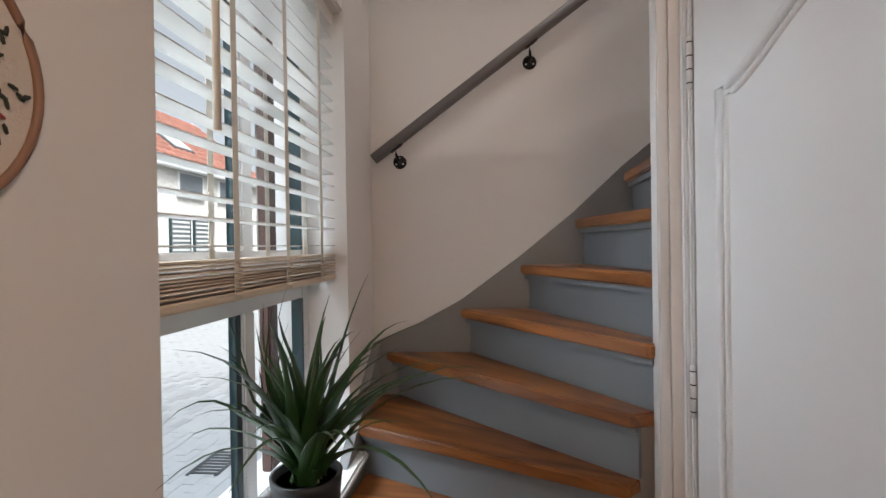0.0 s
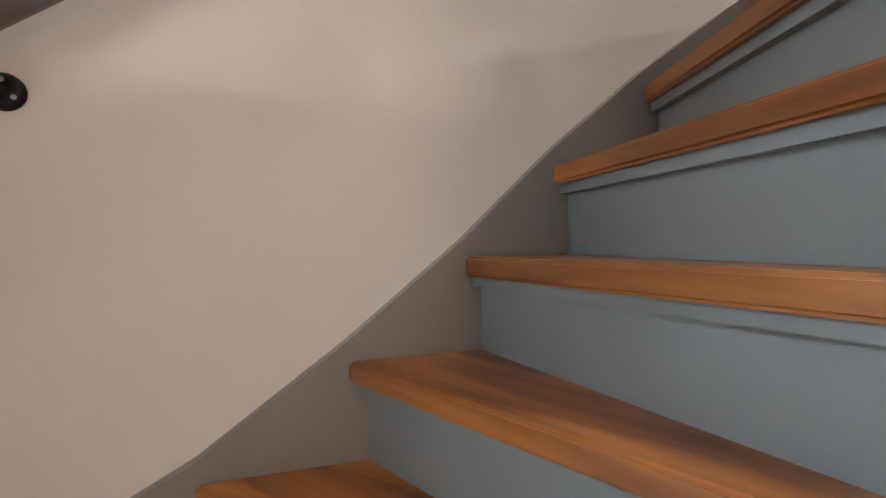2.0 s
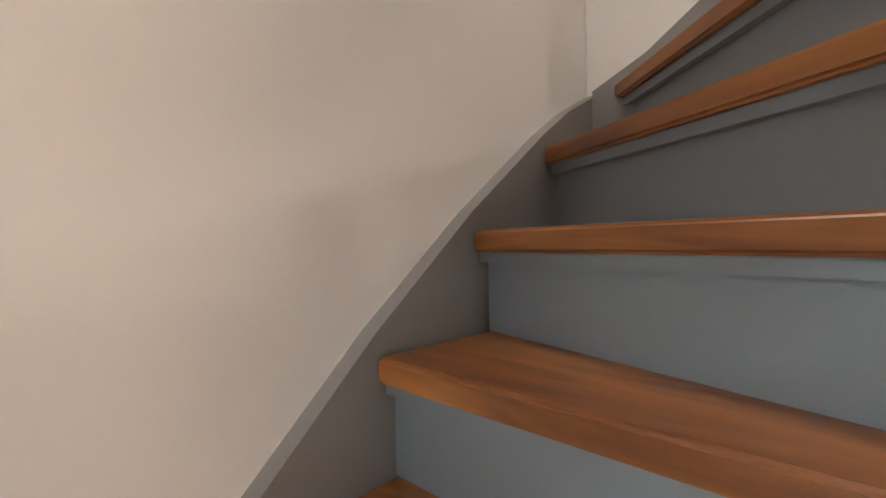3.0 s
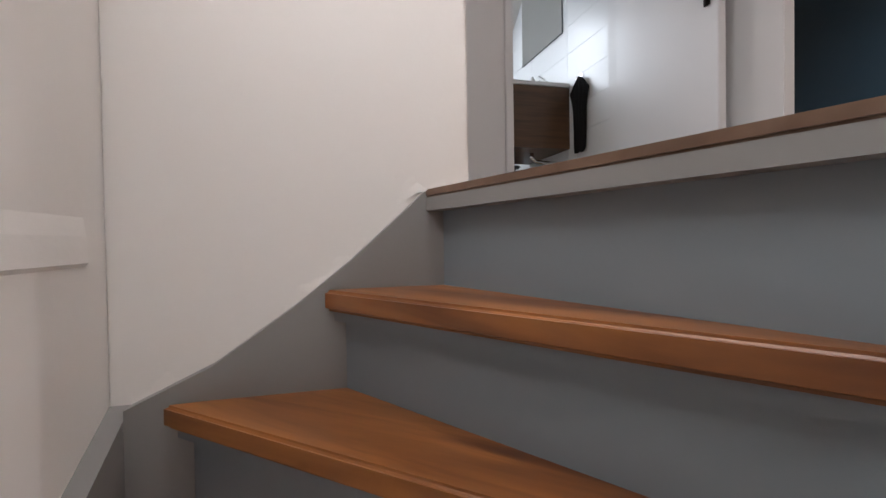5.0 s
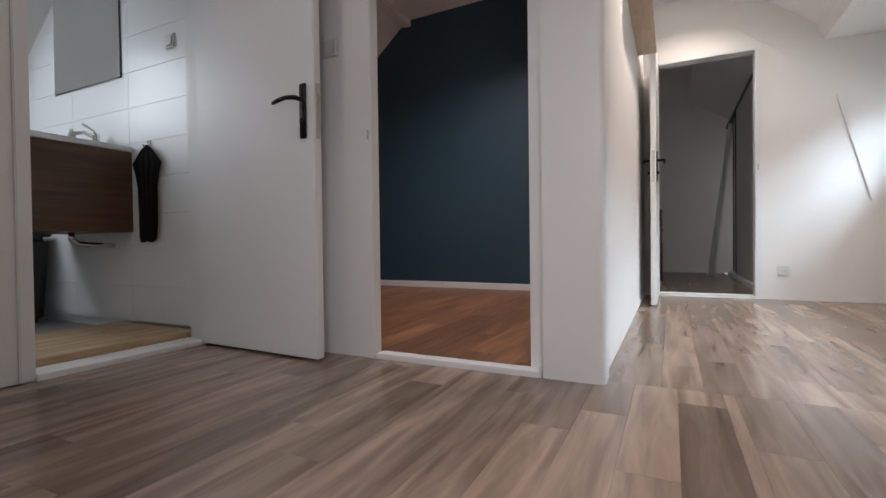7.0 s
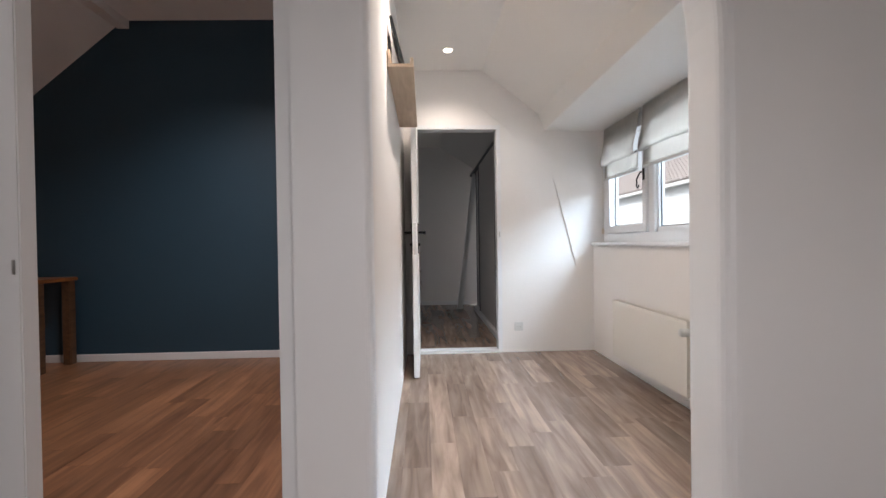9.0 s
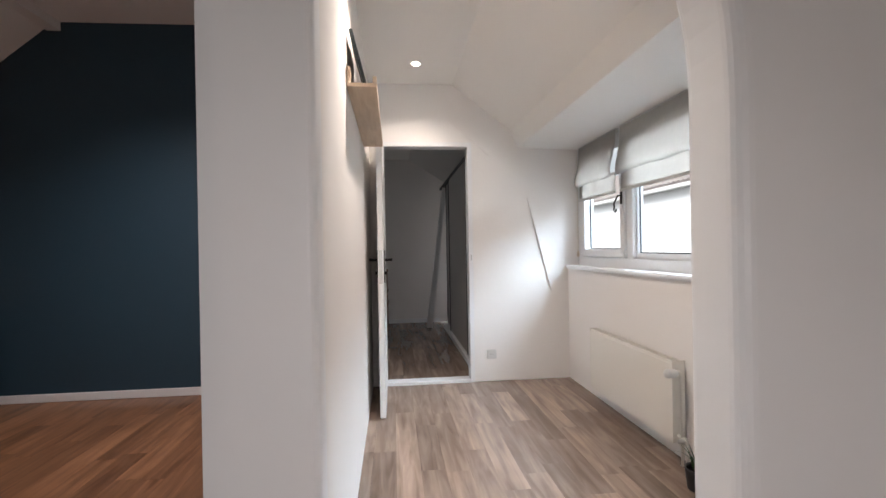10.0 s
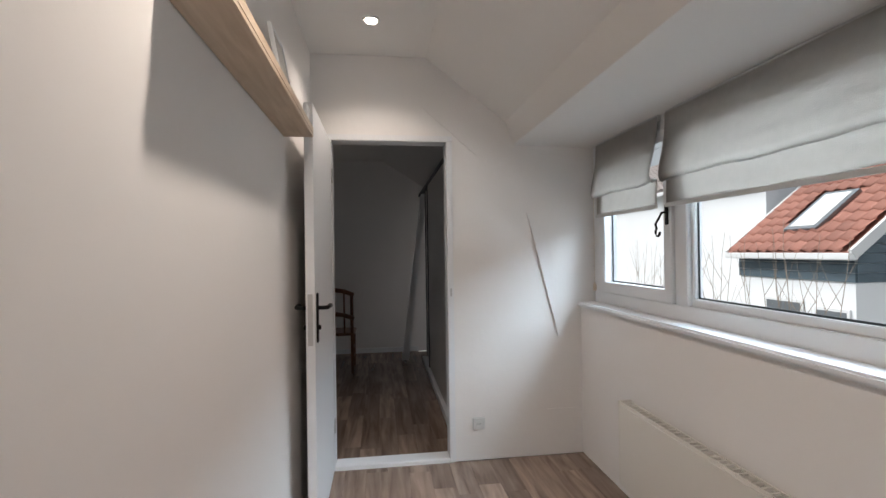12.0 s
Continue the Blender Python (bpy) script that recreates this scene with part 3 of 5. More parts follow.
tube(bm, [(-1.5, -0.455, GZ), (-1.5, -0.455, -0.02)], 0.045, 16)
part("newel_post", bm, M["string"], stairs, smooth=True)

# ---- openings: doors and windows of the upper floor ----
def door_frame(name, boxes, label):
    root = thing(name, label, "door frame", (0, 0, 0), kind="structure")
    for nm, b in boxes:
        bm = bmesh.new()
        box(bm, *b)
        bevel(bm, 0.004, 2)
        part(nm, bm, M["white"], root)
    return root


door_frame("door_frame_bathroom", [("jamb", (-0.835, -0.787, 1.885, 2.005, 0, 2.027)), ("jamb", (-0.093, -0.045, 1.885, 2.005, 0, 2.027)), ("head", (-0.835, -0.045, 1.885, 2.005, 2.027, 2.08)), ("threshold", (-0.787, -0.093, 1.875, 2.02, -0.01, 0.022))], "white wooden frame of the bathroom door")
door_frame("door_frame_bedroom", [("jamb", (-0.014, 0.045, 0.922, 0.965, 0, 2.027)), ("jamb", (0.06, 0.13, 0.19, 0.262, 0, 2.027)), ("head", (-0.014, 0.13, 0.19, 0.965, 2.027, 2.07)), ("threshold", (-0.005, 0.06, 0.203, 0.922, -0.01, 0.022))], "white wooden frame of the bedroom door")
door_frame("door_frame_back_bedroom", [("jamb", (EX - 0.014, EX + 0.11, -0.87, -0.832, 0, 2.027)), ("jamb", (EX - 0.014, EX + 0.11, -0.123, -0.085, 0, 2.027)), ("head", (EX - 0.014, EX + 0.11, -0.87, -0.085, 2.027, 2.065)), ("threshold", (EX - 0.01, EX + 0.105, -0.832, -0.123, -0.01, 0.026))], "white wooden frame of the back bedroom door")


def lever(root, m, side):
    """Long plate, lever and key rose of a door handle; m places its plate, y out of the leaf."""
    s = side
    bm = bmesh.new()
    box(bm, -0.02, 0.02, 0, 0.008 * s, -0.115, 0.115)
    bevel(bm, 0.006, 3, 20)
    bmesh.ops.transform(bm, matrix=m, verts=bm.verts)
    pl = part("handle_plate", bm, M["black"], root, "black iron handle plate", True)
    bm = bmesh.new()
    tube(bm, [m @ Vector(p) for p in ((0, 0.005 * s, 0.045), (0, 0.045 * s, 0.045), (-0.012, 0.052 * s, 0.046), (-0.05, 0.053 * s, 0.05), (-0.09, 0.053 * s, 0.046), (-0.125, 0.052 * s, 0.038))], 0.0095, 10, (1, 1, 1, 0.95, 1.0, 0.8))
    part("lever", bm, M["black"], root, "curved black lever", True)
    bm = bmesh.new()
    lathe(bm, [(0.011, 0), (0.012, 0.008), (0.008, 0.013)], 12, m @ Matrix.Translation((0, 0.006 * s, -0.045)) @ Matrix.Rotation(radians(-90 * s), 4, "X"))
    part("key_rose", bm, M["black"], root, smooth=True)


def leaf_door(name, label, hinge, angle, width, height, thick=0.04, z0=0.012, hz=1.05):
    """A flush white door leaf from its hinge, turned by angle degrees, with handles on both faces."""
    root = thing(name, label, "door", (hinge[0], hinge[1], z0))
    m = pose(hinge[0], hinge[1], z0, 0, 0, angle)
    bm = bmesh.new()
    box(bm, 0, width, -thick / 2, thick / 2, 0, height, m)
    bevel(bm, 0.003, 2)
    lf = part("leaf", bm, M["white"], root)
    hm = m @ Matrix.Translation((width - 0.06, 0, hz - z0))
    for s in (1, -1):
        lever(root, hm @ Matrix.Translation((0, s * thick / 2, 0)), s)
    bm = bmesh.new()
    box(bm, width, width + 0.002, -0.011, 0.011, hz - 0.13, hz + 0.1, m)
    part("lock_plate", bm, M["steel"], root)
    bm = bmesh.new()
    box(bm, width, width + 0.01, -0.006, 0.006, hz + 0.015, hz + 0.05, m)
    part("latch_bolt", bm, M["steel"], root)
    for z in (0.22, height - 0.25):
        bm = bmesh.new()
        tube(bm, [m @ Vector((-0.006, thick / 2, z)), m @ Vector((-0.006, thick / 2, z + 0.09))], 0.008, 8)
        part("hinge", bm, M["steel"], root)
    return root


leaf_door("bathroom_door", "white flush door with a black handle, standing open", (-0.105, 1.875), -92.5, 0.775, 2.0, hz=1.05)
leaf_door("back_bedroom_door", "white flush door standing open along the wall", (EX - 0.012, -0.10), 180, 0.77, 2.0, hz=1.04)

# strike plates in the frames
for nm, b in (("strike_plate", (-0.017, -0.0145, 0.934, 0.942, 0.935, 0.975)), ("strike_plate", (EX - 0.018, EX - 0.0145, -0.857, -0.847, 1.05, 1.1))):
    bm = bmesh.new()
    box(bm, *b)
    tagged(part(nm, bm, M["steel"]), "small steel strike plate on a white door frame", "strike plate", "strike plates")


def wall_switch(m, label, name="light_switch"):
    root = thing(name, label, "switch", m.translation)
    bm = bmesh.new()
    box(bm, -0.04, 0.04, -0.012, 0, -0.04, 0.04, m)
    bevel(bm, 0.005, 3)
    part("plate", bm, M["plastic"], root)
    bm = bmesh.new()
    if name == "light_switch":
        box(bm, -0.026, 0.026, -0.018, -0.012, -0.026, 0.026, m)
        bevel(bm, 0.003, 2)
        part("rocker", bm, M["plastic"], root)
    else:
        lathe(bm, [(0.021, 0), (0.021, 0.002), (0.018, 0.0025), (0.018, 0.001)], 20, m @ Matrix.Translation((0, -0.012, 0)) @ Matrix.Rotation(radians(90), 4, "X"))
        part("socket_cup", bm, M["plastic"], root)
        for x in (-0.009, 0.009):
            bm = bmesh.new()
            tube(bm, [m @ Vector((x, -0.0145, 0)), m @ Vector((x, -0.0165, 0))], 0.003, 8)
            part("pin_hole", bm, M["dark"], root)


wall_switch(pose(-0.001, 1.14, 1.36, 0, 0, -90), "white light switch on the white landing wall")
wall_switch(pose(-0.028, 2.21, 1.6, 0, 0, -90), "white light switch on the bathroom tiles")
wall_switch(pose(EX - 0.001, -1.02, 0.235, 0, 0, -90), "white wall socket above the laminate floor", "wall_socket")


def recessed_spot(x, y, z, label="round recessed ceiling spot, lit warm white; the landing's two are added unseen"):
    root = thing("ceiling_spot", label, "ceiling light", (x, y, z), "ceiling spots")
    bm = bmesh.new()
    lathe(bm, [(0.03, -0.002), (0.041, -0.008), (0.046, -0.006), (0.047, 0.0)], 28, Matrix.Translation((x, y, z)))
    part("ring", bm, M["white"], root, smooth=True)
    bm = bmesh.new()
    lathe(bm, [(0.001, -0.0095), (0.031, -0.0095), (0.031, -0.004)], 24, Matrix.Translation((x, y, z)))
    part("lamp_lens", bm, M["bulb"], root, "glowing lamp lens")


# the landing's two fixtures are added, on a ceiling out of view
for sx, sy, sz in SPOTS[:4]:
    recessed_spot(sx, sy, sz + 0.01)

# ---- dormer window ----
win = thing("window_dormer", "white wooden dormer window with two casements and a fixed middle pane", "window", (1.5, -1.85, 0.98), kind="structure")
Y0, Y1 = -1.9, -1.82
def wbox(name, b, material="white", parent=win, bev=0.004, label=""):
    bm = bmesh.new()
    box(bm, *b)
    if bev:
        bevel(bm, bev, 2)
    return part(name, bm, M[material], parent, label)


wbox("frame_rail", (0.12, EX, Y0, Y1, 0.96, 1.065))
wbox("frame_rail", (0.12, EX, Y0, Y1, 1.93, 2.01))
for a, b in ((2.775, EX), (1.945, 2.035), (0.86, 0.95), (0.12, 0.2)):
    wbox("frame_post", (a, b, Y0, Y1, 1.065, 1.93))
PANES = []
for a, b in ((2.035, 2.775), (0.2, 0.86)):
    c = wbox("casement", (a + 0.003, b - 0.003, Y0 + 0.01, Y1 + 0.016, 1.068, 1.13))
    wbox("casement_rail", (a + 0.003, b - 0.003, Y0 + 0.01, Y1 + 0.016, 1.865, 1.927), parent=c)
    wbox("casement_stile", (a + 0.003, a + 0.065, Y0 + 0.01, Y1 + 0.016, 1.13, 1.865), parent=c)
    wbox("casement_stile", (b - 0.065, b - 0.003, Y0 + 0.01, Y1 + 0.016, 1.13, 1.865), parent=c)
    PANES.append((a + 0.065, b - 0.065, 1.13, 1.865))
wbox("glazing_bead", (0.95, 1.945, Y0 + 0.02, Y1 - 0.02, 1.065, 1.1))
wbox("glazing_bead", (0.95, 1.945, Y0 + 0.02, Y1 - 0.02, 1.9, 1.93))
wbox("glazing_bead", (0.95, 0.975, Y0 + 0.02, Y1 - 0.02, 1.1, 1.9))
wbox("glazing_bead", (1.92, 1.945, Y0 + 0.02, Y1 - 0.02, 1.1, 1.9))
PANES.append((0.975, 1.92, 1.1, 1.9))
for a, b, c, d in PANES:
    g = wbox("pane", (a, b, -1.868, -1.862, c, d), "glass", bev=0)
    g.visible_shadow = False
    for e in ((a, a + 0.008, c, d), (b - 0.008, b, c, d), (a + 0.008, b - 0.008, c, c + 0.008)):
        wbox("glazing_seal", (e[0], e[1], -1.861, -1.857, e[2], e[3]), "dark", bev=0)
wbox("sill", (0.12, EX, -1.82, -1.695, 0.961, 0.992), bev=0.008)


def window_handle(x, z):
    root = thing("window_handle", "black wrought iron window fastener with a curled tail", "window handle", (x, Y1 + 0.016, z), "window handles")
    bm = bmesh.new()
    box(bm, x - 0.013, x + 0.013, Y1 + 0.0165, Y1 + 0.024, z - 0.05, z + 0.05)
    bevel(bm, 0.003)
    part("plate", bm, M["black"], root)
    y = Y1 + 0.045
    pts = [(x, Y1 + 0.02, z + 0.01), (x, y, z + 0.01), (x + 0.012, y + 0.01, z - 0.02), (x + 0.03, y + 0.015, z - 0.045)]
    pts += [(x + 0.03 + 0.018 * math.cos(a) - 0.018, y + 0.015, z - 0.085 + 0.02 * math.sin(a)) for a in [radians(60 - 40 * i) for i in range(7)]]
    bm = bmesh.new()
    tube(bm, pts, 0.006, 8)
    part("lever", bm, M["black"], root, smooth=True)


window_handle(2.065, 1.5)
window_handle(0.83, 1.5)


def roman_blind(x0, x1, label):
    """A linen roman blind gathered halfway: a flat fall with a loose fold and a bottom bar."""
    root = thing("roman_blind", label, "blind", ((x0 + x1) / 2, Y1, 2.0), "roman blinds")
    prof = [(-1.795, 1.995), (-1.79, 1.9), (-1.775, 1.82), (-1.757, 1.75), (-1.75, 1.7), (-1.755, 1.672), (-1.768, 1.663), (-1.782, 1.672), (-1.79, 1.688), (-1.794, 1.66), (-1.79, 1.6), (-1.79, 1.565), (-1.794, 1.555)]
    n = 24
    bm = bmesh.new()
    rows = []
    for i in range(n + 1):
        u = i / n
        x = x0 + (x1 - x0) * u
        w = 0.006 * math.sin(u * 9.1 + x0) + 0.004 * math.sin(u * 23)
        e = 0.012 * (1 if u in (0, 1) else 0)
        rows.append([bm.verts.new((x, y + (w * 2 * (1.99 - z)), z + (w * 0.5 if z < 1.8 else 0) - e * (1.9 - z))) for y, z in prof])
    for a, b in zip(rows, rows[1:]):
        for j in range(len(prof) - 1):
            bm.faces.new((a[j], b[j], b[j + 1], a[j + 1]))
    bmesh.ops.solidify(bm, geom=bm.faces[:], thickness=0.003)
    part("cloth", bm, M["fabric"], root, smooth=True)
    bm = bmesh.new()
    box(bm, x0 + 0.003, x1 - 0.003, -1.793, -1.785, 1.535, 1.556)
    bevel(bm, 0.002)
    part("bottom_bar", bm, M["plastic"], root)
    bm = bmesh.new()
    box(bm, x0, x1, -1.815, -1.797, 1.975, 2.004)
    part("headrail", bm, M["plastic"], root)


roman_blind(2.12, 2.79, "linen roman blind, half drawn up, over a small casement")
roman_blind(0.99, 2.06, "linen roman blind, half drawn up, over the wide pane")
roman_blind(0.2, 0.93, "linen roman blind, half drawn up, over a small casement")
bm = bmesh.new()
tube(bm, [(2.82, -1.79, 1.93), (2.822, -1.79, 1.5), (2.821, -1.79, 1.12)], 0.0025, 6)
cd = thing("blind_cord", "pale pull cord with a small knob beside the window", "cord", (2.82, -1.79, 1.0))
part("cord", bm, M["cord"], cd)
bm = bmesh.new()
lathe(bm, [(0.004, 0), (0.011, -0.02), (0.011, -0.05), (0.005, -0.055)], 12, Matrix.Translation((2.821, -1.79, 1.12)))
part("knob", bm, M["slat_wood"], cd, smooth=True)

# ---- radiator ----
rad = thing("radiator", "cream white panel radiator under the dormer window", "radiator", (1.75, -1.68, 0.0))
RX0, RX1, RY, RZ0, RZ1 = 1.24, 2.26, -1.64, 0.1, 0.54
bm = bmesh.new()
box(bm, RX0, RX1, RY - 0.012, RY, RZ0, RZ1 - 0.012)
bevel(bm, 0.005, 2)
part("front_panel", bm, M["enamel"], rad)
bm = bmesh.new()
box(bm, RX0, RX1, RY - 0.07, RY - 0.058, RZ0, RZ1 - 0.012)
bevel(bm, 0.005, 2)
part("back_panel", bm, M["enamel"], rad)
for a, b in ((RX0 - 0.002, RX0 + 0.004), (RX1 - 0.004, RX1 + 0.002)):
    bm = bmesh.new()
    box(bm, a, b, RY - 0.071, RY + 0.001, RZ0 + 0.01, RZ1)
    part("side_panel", bm, M["enamel"], rad)
for i in range(30):
    x = RX0 + 0.02 + i * (RX1 - RX0 - 0.04) / 29
    bm = bmesh.new()
    box(bm, x - 0.004, x + 0.004, RY - 0.057, RY - 0.013, RZ1 - 0.014, RZ1 - 0.006)
    part("grille_bar", bm, M["enamel"], rad)
for y in (RY - 0.062, RY - 0.012):
    bm = bmesh.new()
    box(bm, RX0 + 0.004, RX1 - 0.004, y, y + 0.006, RZ1 - 0.012, RZ1 - 0.002)
    part("grille_edge", bm, M["enamel"], rad)
bm = bmesh.new()
tube(bm, [(1.205, RY - 0.03, 0.0), (1.205, RY - 0.03, 0.47), (1.22, RY - 0.03, 0.485), (1.242, RY - 0.03, 0.485)], 0.009, 10)
part("supply_pipe", bm, M["enamel"], rad, smooth=True)
bm = bmesh.new()
tube(bm, [(1.165, RY - 0.03, 0.0), (1.165, RY - 0.03, 0.13), (1.18, RY - 0.03, 0.145), (1.242, RY - 0.03, 0.145)], 0.009, 10)
part("return_pipe", bm, M["enamel"], rad, smooth=True)
bm = bmesh.new()
lathe(bm, [(0.012, 0), (0.017, 0.01), (0.023, 0.02), (0.024, 0.06), (0.018, 0.07)], 16, pose(1.205, RY - 0.01, 0.485, -90, 0, 0))
part("thermostat_knob", bm, M["plastic"], rad, "white thermostat knob", True)
bm = bmesh.new()
lathe(bm, [(0.011, 0), (0.013, 0.012), (0.009, 0.03)], 12, pose(1.165, RY - 0.01, 0.145, -90, 0, 0))
part("lock_valve", bm, M["steel"], rad, smooth=True)
for x in (1.4, 2.1):
    bm = bmesh.new()
    box(bm, x - 0.015, x + 0.015, -1.72, RY - 0.07, 0.2, 0.45)
    part("wall_bracket", bm, M["enamel"], rad)

# traces of the old roof slope in the plaster
bm = bmesh.new()
prism(bm, [(-1.352, 1.583), (-1.364, 1.583), (-1.569, 0.771), (-1.557, 0.771)], EX - 0.012, EX, "x")
bevel(bm, 0.004, 2)
struct("trim_ridge_east", bm, M["plaster"], "slanting plaster ridge left by the old roof slope", "trim")
bm = bmesh.new()
prism(bm, [(-0.677, 2.257), (-0.677, 2.251), (-1.035, 1.942), (-1.035, 1.948)], EX - 0.003, EX, "x")
struct("trim_crack_east", bm, M["plaster"], "fine slanting seam in the plaster", "trim")
bm = bmesh.new()
box(bm, EX - 0.004, EX, -1.69, -1.479, 0.293, 0.299)
struct("trim_seam_east", bm, M["plaster"], "fine level seam in the plaster", "trim")

# ---- picture ledge with pictures ----
led = thing("picture_ledge", "pale birch picture ledge fixed high on the wall", "shelf", (1.5, 0, 1.83))
LX0, LX1, LZ = 0.91, 2.06, 1.845
def lbox(name, b, material, parent, label=""):
    bm = bmesh.new()
    box(bm, *b)
    bevel(bm, 0.002, 2)
    bmesh.ops.transform(bm, matrix=Matrix.Translation((-1.5, 0, 0)), verts=bm.verts)
    ob = part(name, bm, M[material], parent, label)
    ob.matrix_parent_inverse = parent.matrix_basis.inverted()
    ob.matrix_basis = Matrix.Translation((1.5, 0, 0))
    return ob


lbox("bottom_board", (LX0, LX1, -0.128, -0.002, LZ, LZ + 0.016), "birch", led)
lbox("back_board", (LX0, LX1, -0.018, -0.002, LZ + 0.016, LZ + 0.085), "birch", led)
lbox("front_lip", (LX0, LX1, -0.128, -0.112, LZ + 0.016, LZ + 0.045), "birch", led)


def leaning_frame(x, w, h, y, tilt, edge, label):
    root = thing("framed_picture", label, "picture", (x, y, LZ + 0.016), "pictures on the ledge")
    m = pose(x, y, LZ + 0.0165, -tilt, 0, 0)
    for nm, b in (("frame_side", (-w / 2, -w / 2 + 0.015, 0, 0.015, 0, h)), ("frame_side", (w / 2 - 0.015, w / 2, 0, 0.015, 0, h)), ("frame_rail", (-w / 2 + 0.015, w / 2 - 0.015, 0, 0.015, 0, 0.015)), ("frame_rail", (-w / 2 + 0.015, w / 2 - 0.015, 0, 0.015, h - 0.015, h))):
        bm = bmesh.new()
        box(bm, *b, m)
        bevel(bm, 0.002)
        part(nm, bm, M[edge], root)
    bm = bmesh.new()
    box(bm, -w / 2 + 0.015, w / 2 - 0.015, 0.005, 0.012, 0.015, h - 0.015, m)
    part("print", bm, M["photo"], root, "faded printed picture")


leaning_frame(1.06, 0.2, 0.26, -0.088, 14, "dark", "dark framed picture leaning on the ledge")
leaning_frame(1.25, 0.2, 0.28, -0.092, 14, "birch", "pale framed picture leaning on the ledge")
leaning_frame(1.48, 0.13, 0.18, -0.1, 18, "walnut", "small brown framed picture on the ledge")
leaning_frame(1.72, 0.2, 0.28, -0.1, 10, "white", "white framed picture leaning on the ledge")
bm = bmesh.new()
box(bm, 1.985, 2.06, -0.112, -0.097, LZ + 0.0162, LZ + 0.13)
bevel(bm, 0.003)
tagged(part("wooden_block", bm, M["white"]), "white painted block standing on the ledge end", "block")

# ---- bathroom ----
van = thing("vanity_unit", "dark walnut wall-hung vanity unit with a white basin top", "vanity", (-0.3, 2.85, 0.575))
def vbox(name, b, material, parent=van, bev=0.003, label=""):
    bm = bmesh.new()
    box(bm, *b)
    if bev:
        bevel(bm, bev, 2)
    return part(name, bm, M[material], parent, label)


vbox("body", (-0.54, -0.032, 2.58, 3.3, 0.575, 1.035), "walnut")
dr = vbox("drawer_front", (-0.56, -0.5405, 2.585, 3.295, 0.58, 1.03), "walnut")
vbox("grip_rail", (-0.565, -0.56, 2.6, 3.28, 1.0, 1.02), "chrome", dr)
bm = bmesh.new()
box(bm, -0.565, -0.032, 2.572, 3.31, 1.036, 1.066)
bmesh.ops.inset_region(bm, faces=[f for f in bm.faces if all(v.co.z > 1.06 for v in f.verts)], thickness=0.07, depth=-0.02)
bevel(bm, 0.004, 2)
part("basin_top", bm, M["tile"], van, "white ceramic basin top")
bm = bmesh.new()
lathe(bm, [(0.02, 0), (0.02, 0.09), (0.016, 0.1)], 14, Matrix.Translation((-0.08, 2.85, 1.066)))
tube(bm, [(-0.08, 2.85, 1.136), (-0.14, 2.85, 1.161), (-0.2, 2.85, 1.141), (-0.205, 2.85, 1.121)], 0.012, 10)
tap = thing("basin_tap", "chrome mixer tap on the white basin", "tap", (-0.08, 2.85, 1.066))
part("spout", bm, M["chrome"], tap, smooth=True)
bm = bmesh.new()
tube(bm, [(-0.08, 2.85, 1.166), (-0.1, 2.85, 1.186), (-0.15, 2.85, 1.206)], 0.007, 8)
part("lever", bm, M["chrome"], tap, smooth=True)
bm = bmesh.new()
lathe(bm, [(0.022, 0), (0.02, 0.05), (0.012, 0.055), (0.008, 0.075)], 14, Matrix.Translation((-0.3, 2.65, 1.0465)))
tagged(part("soap_cup", bm, M["plastic"], smooth=True), "small white soap cup on the vanity top", "cup")
bm = bmesh.new()
tube(bm, [(-0.25, 2.78, 0.574), (-0.25, 2.78, 0.54), (-0.22, 2.78, 0.51), (-0.12, 2.78, 0.5), (-0.03, 2.78, 0.5)], 0.016, 10)
tagged(part("waste_pipe", bm, M["chrome"], smooth=True), "chrome waste pipe below the vanity unit", "pipe")
mir = thing("bathroom_mirror", "frameless rectangular mirror with dark edge on the tiled wall", "mirror", (-0.03, 3.0, 1.48))
bm = bmesh.new()
box(bm, -0.037, -0.032, 2.675, 3.4, 1.49, 2.2)
part("mirror_glass", bm, M["mirror"], mir)
for b in ((-0.038, -0.031, 2.668, 2.675, 1.483, 2.2), (-0.038, -0.031, 2.675, 3.4, 1.483, 1.49)):
    bm = bmesh.new()
    box(bm, *b)
    part("edge_strip", bm, M["dark"], mir)
hk = thing("towel_hook", "small chrome towel hook on the bathroom tiles", "hook", (-0.03, 2.415, 1.05))
bm = bmesh.new()
box(bm, -0.036, -0.031, 2.4, 2.43, 1.035, 1.085)
tube(bm, [(-0.036, 2.415, 1.05), (-0.06, 2.415, 1.045), (-0.066, 2.415, 1.06)], 0.005, 8)
part("hook", bm, M["chrome"], hk)
# towel hung by one corner: gathered folds
bm = bmesh.new()
rows = []
for k, (hw, z) in enumerate(((0.012, 1.055), (0.05, 1.03), (0.095, 0.985), (0.115, 0.955), (0.085, 0.9), (0.072, 0.82), (0.07, 0.72), (0.066, 0.62), (0.068, 0.55), (0.06, 0.525))):
    n = 18
    rows.append([bm.verts.new((-0.062 + 0.016 * math.sin(j * 1.25 + k * 0.3) * min(1, k / 3), 2.392 + 0.95 * hw * (2 * j / n - 1) * (1 + 0.05 * math.sin(k * 2.1)), z - 0.012 * abs(math.sin(j * 0.9)) * (k > 7))) for j in range(n + 1)])
for a, b in zip(rows, rows[1:]):
    for j in range(len(a) - 1):
        bm.faces.new((a[j], a[j + 1], b[j + 1], b[j]))
bmesh.ops.solidify(bm, geom=bm.faces[:], thickness=0.008)
tagged(part("towel", bm, M["towel"], smooth=True), "black towel hanging by a corner from a hook", "towel")
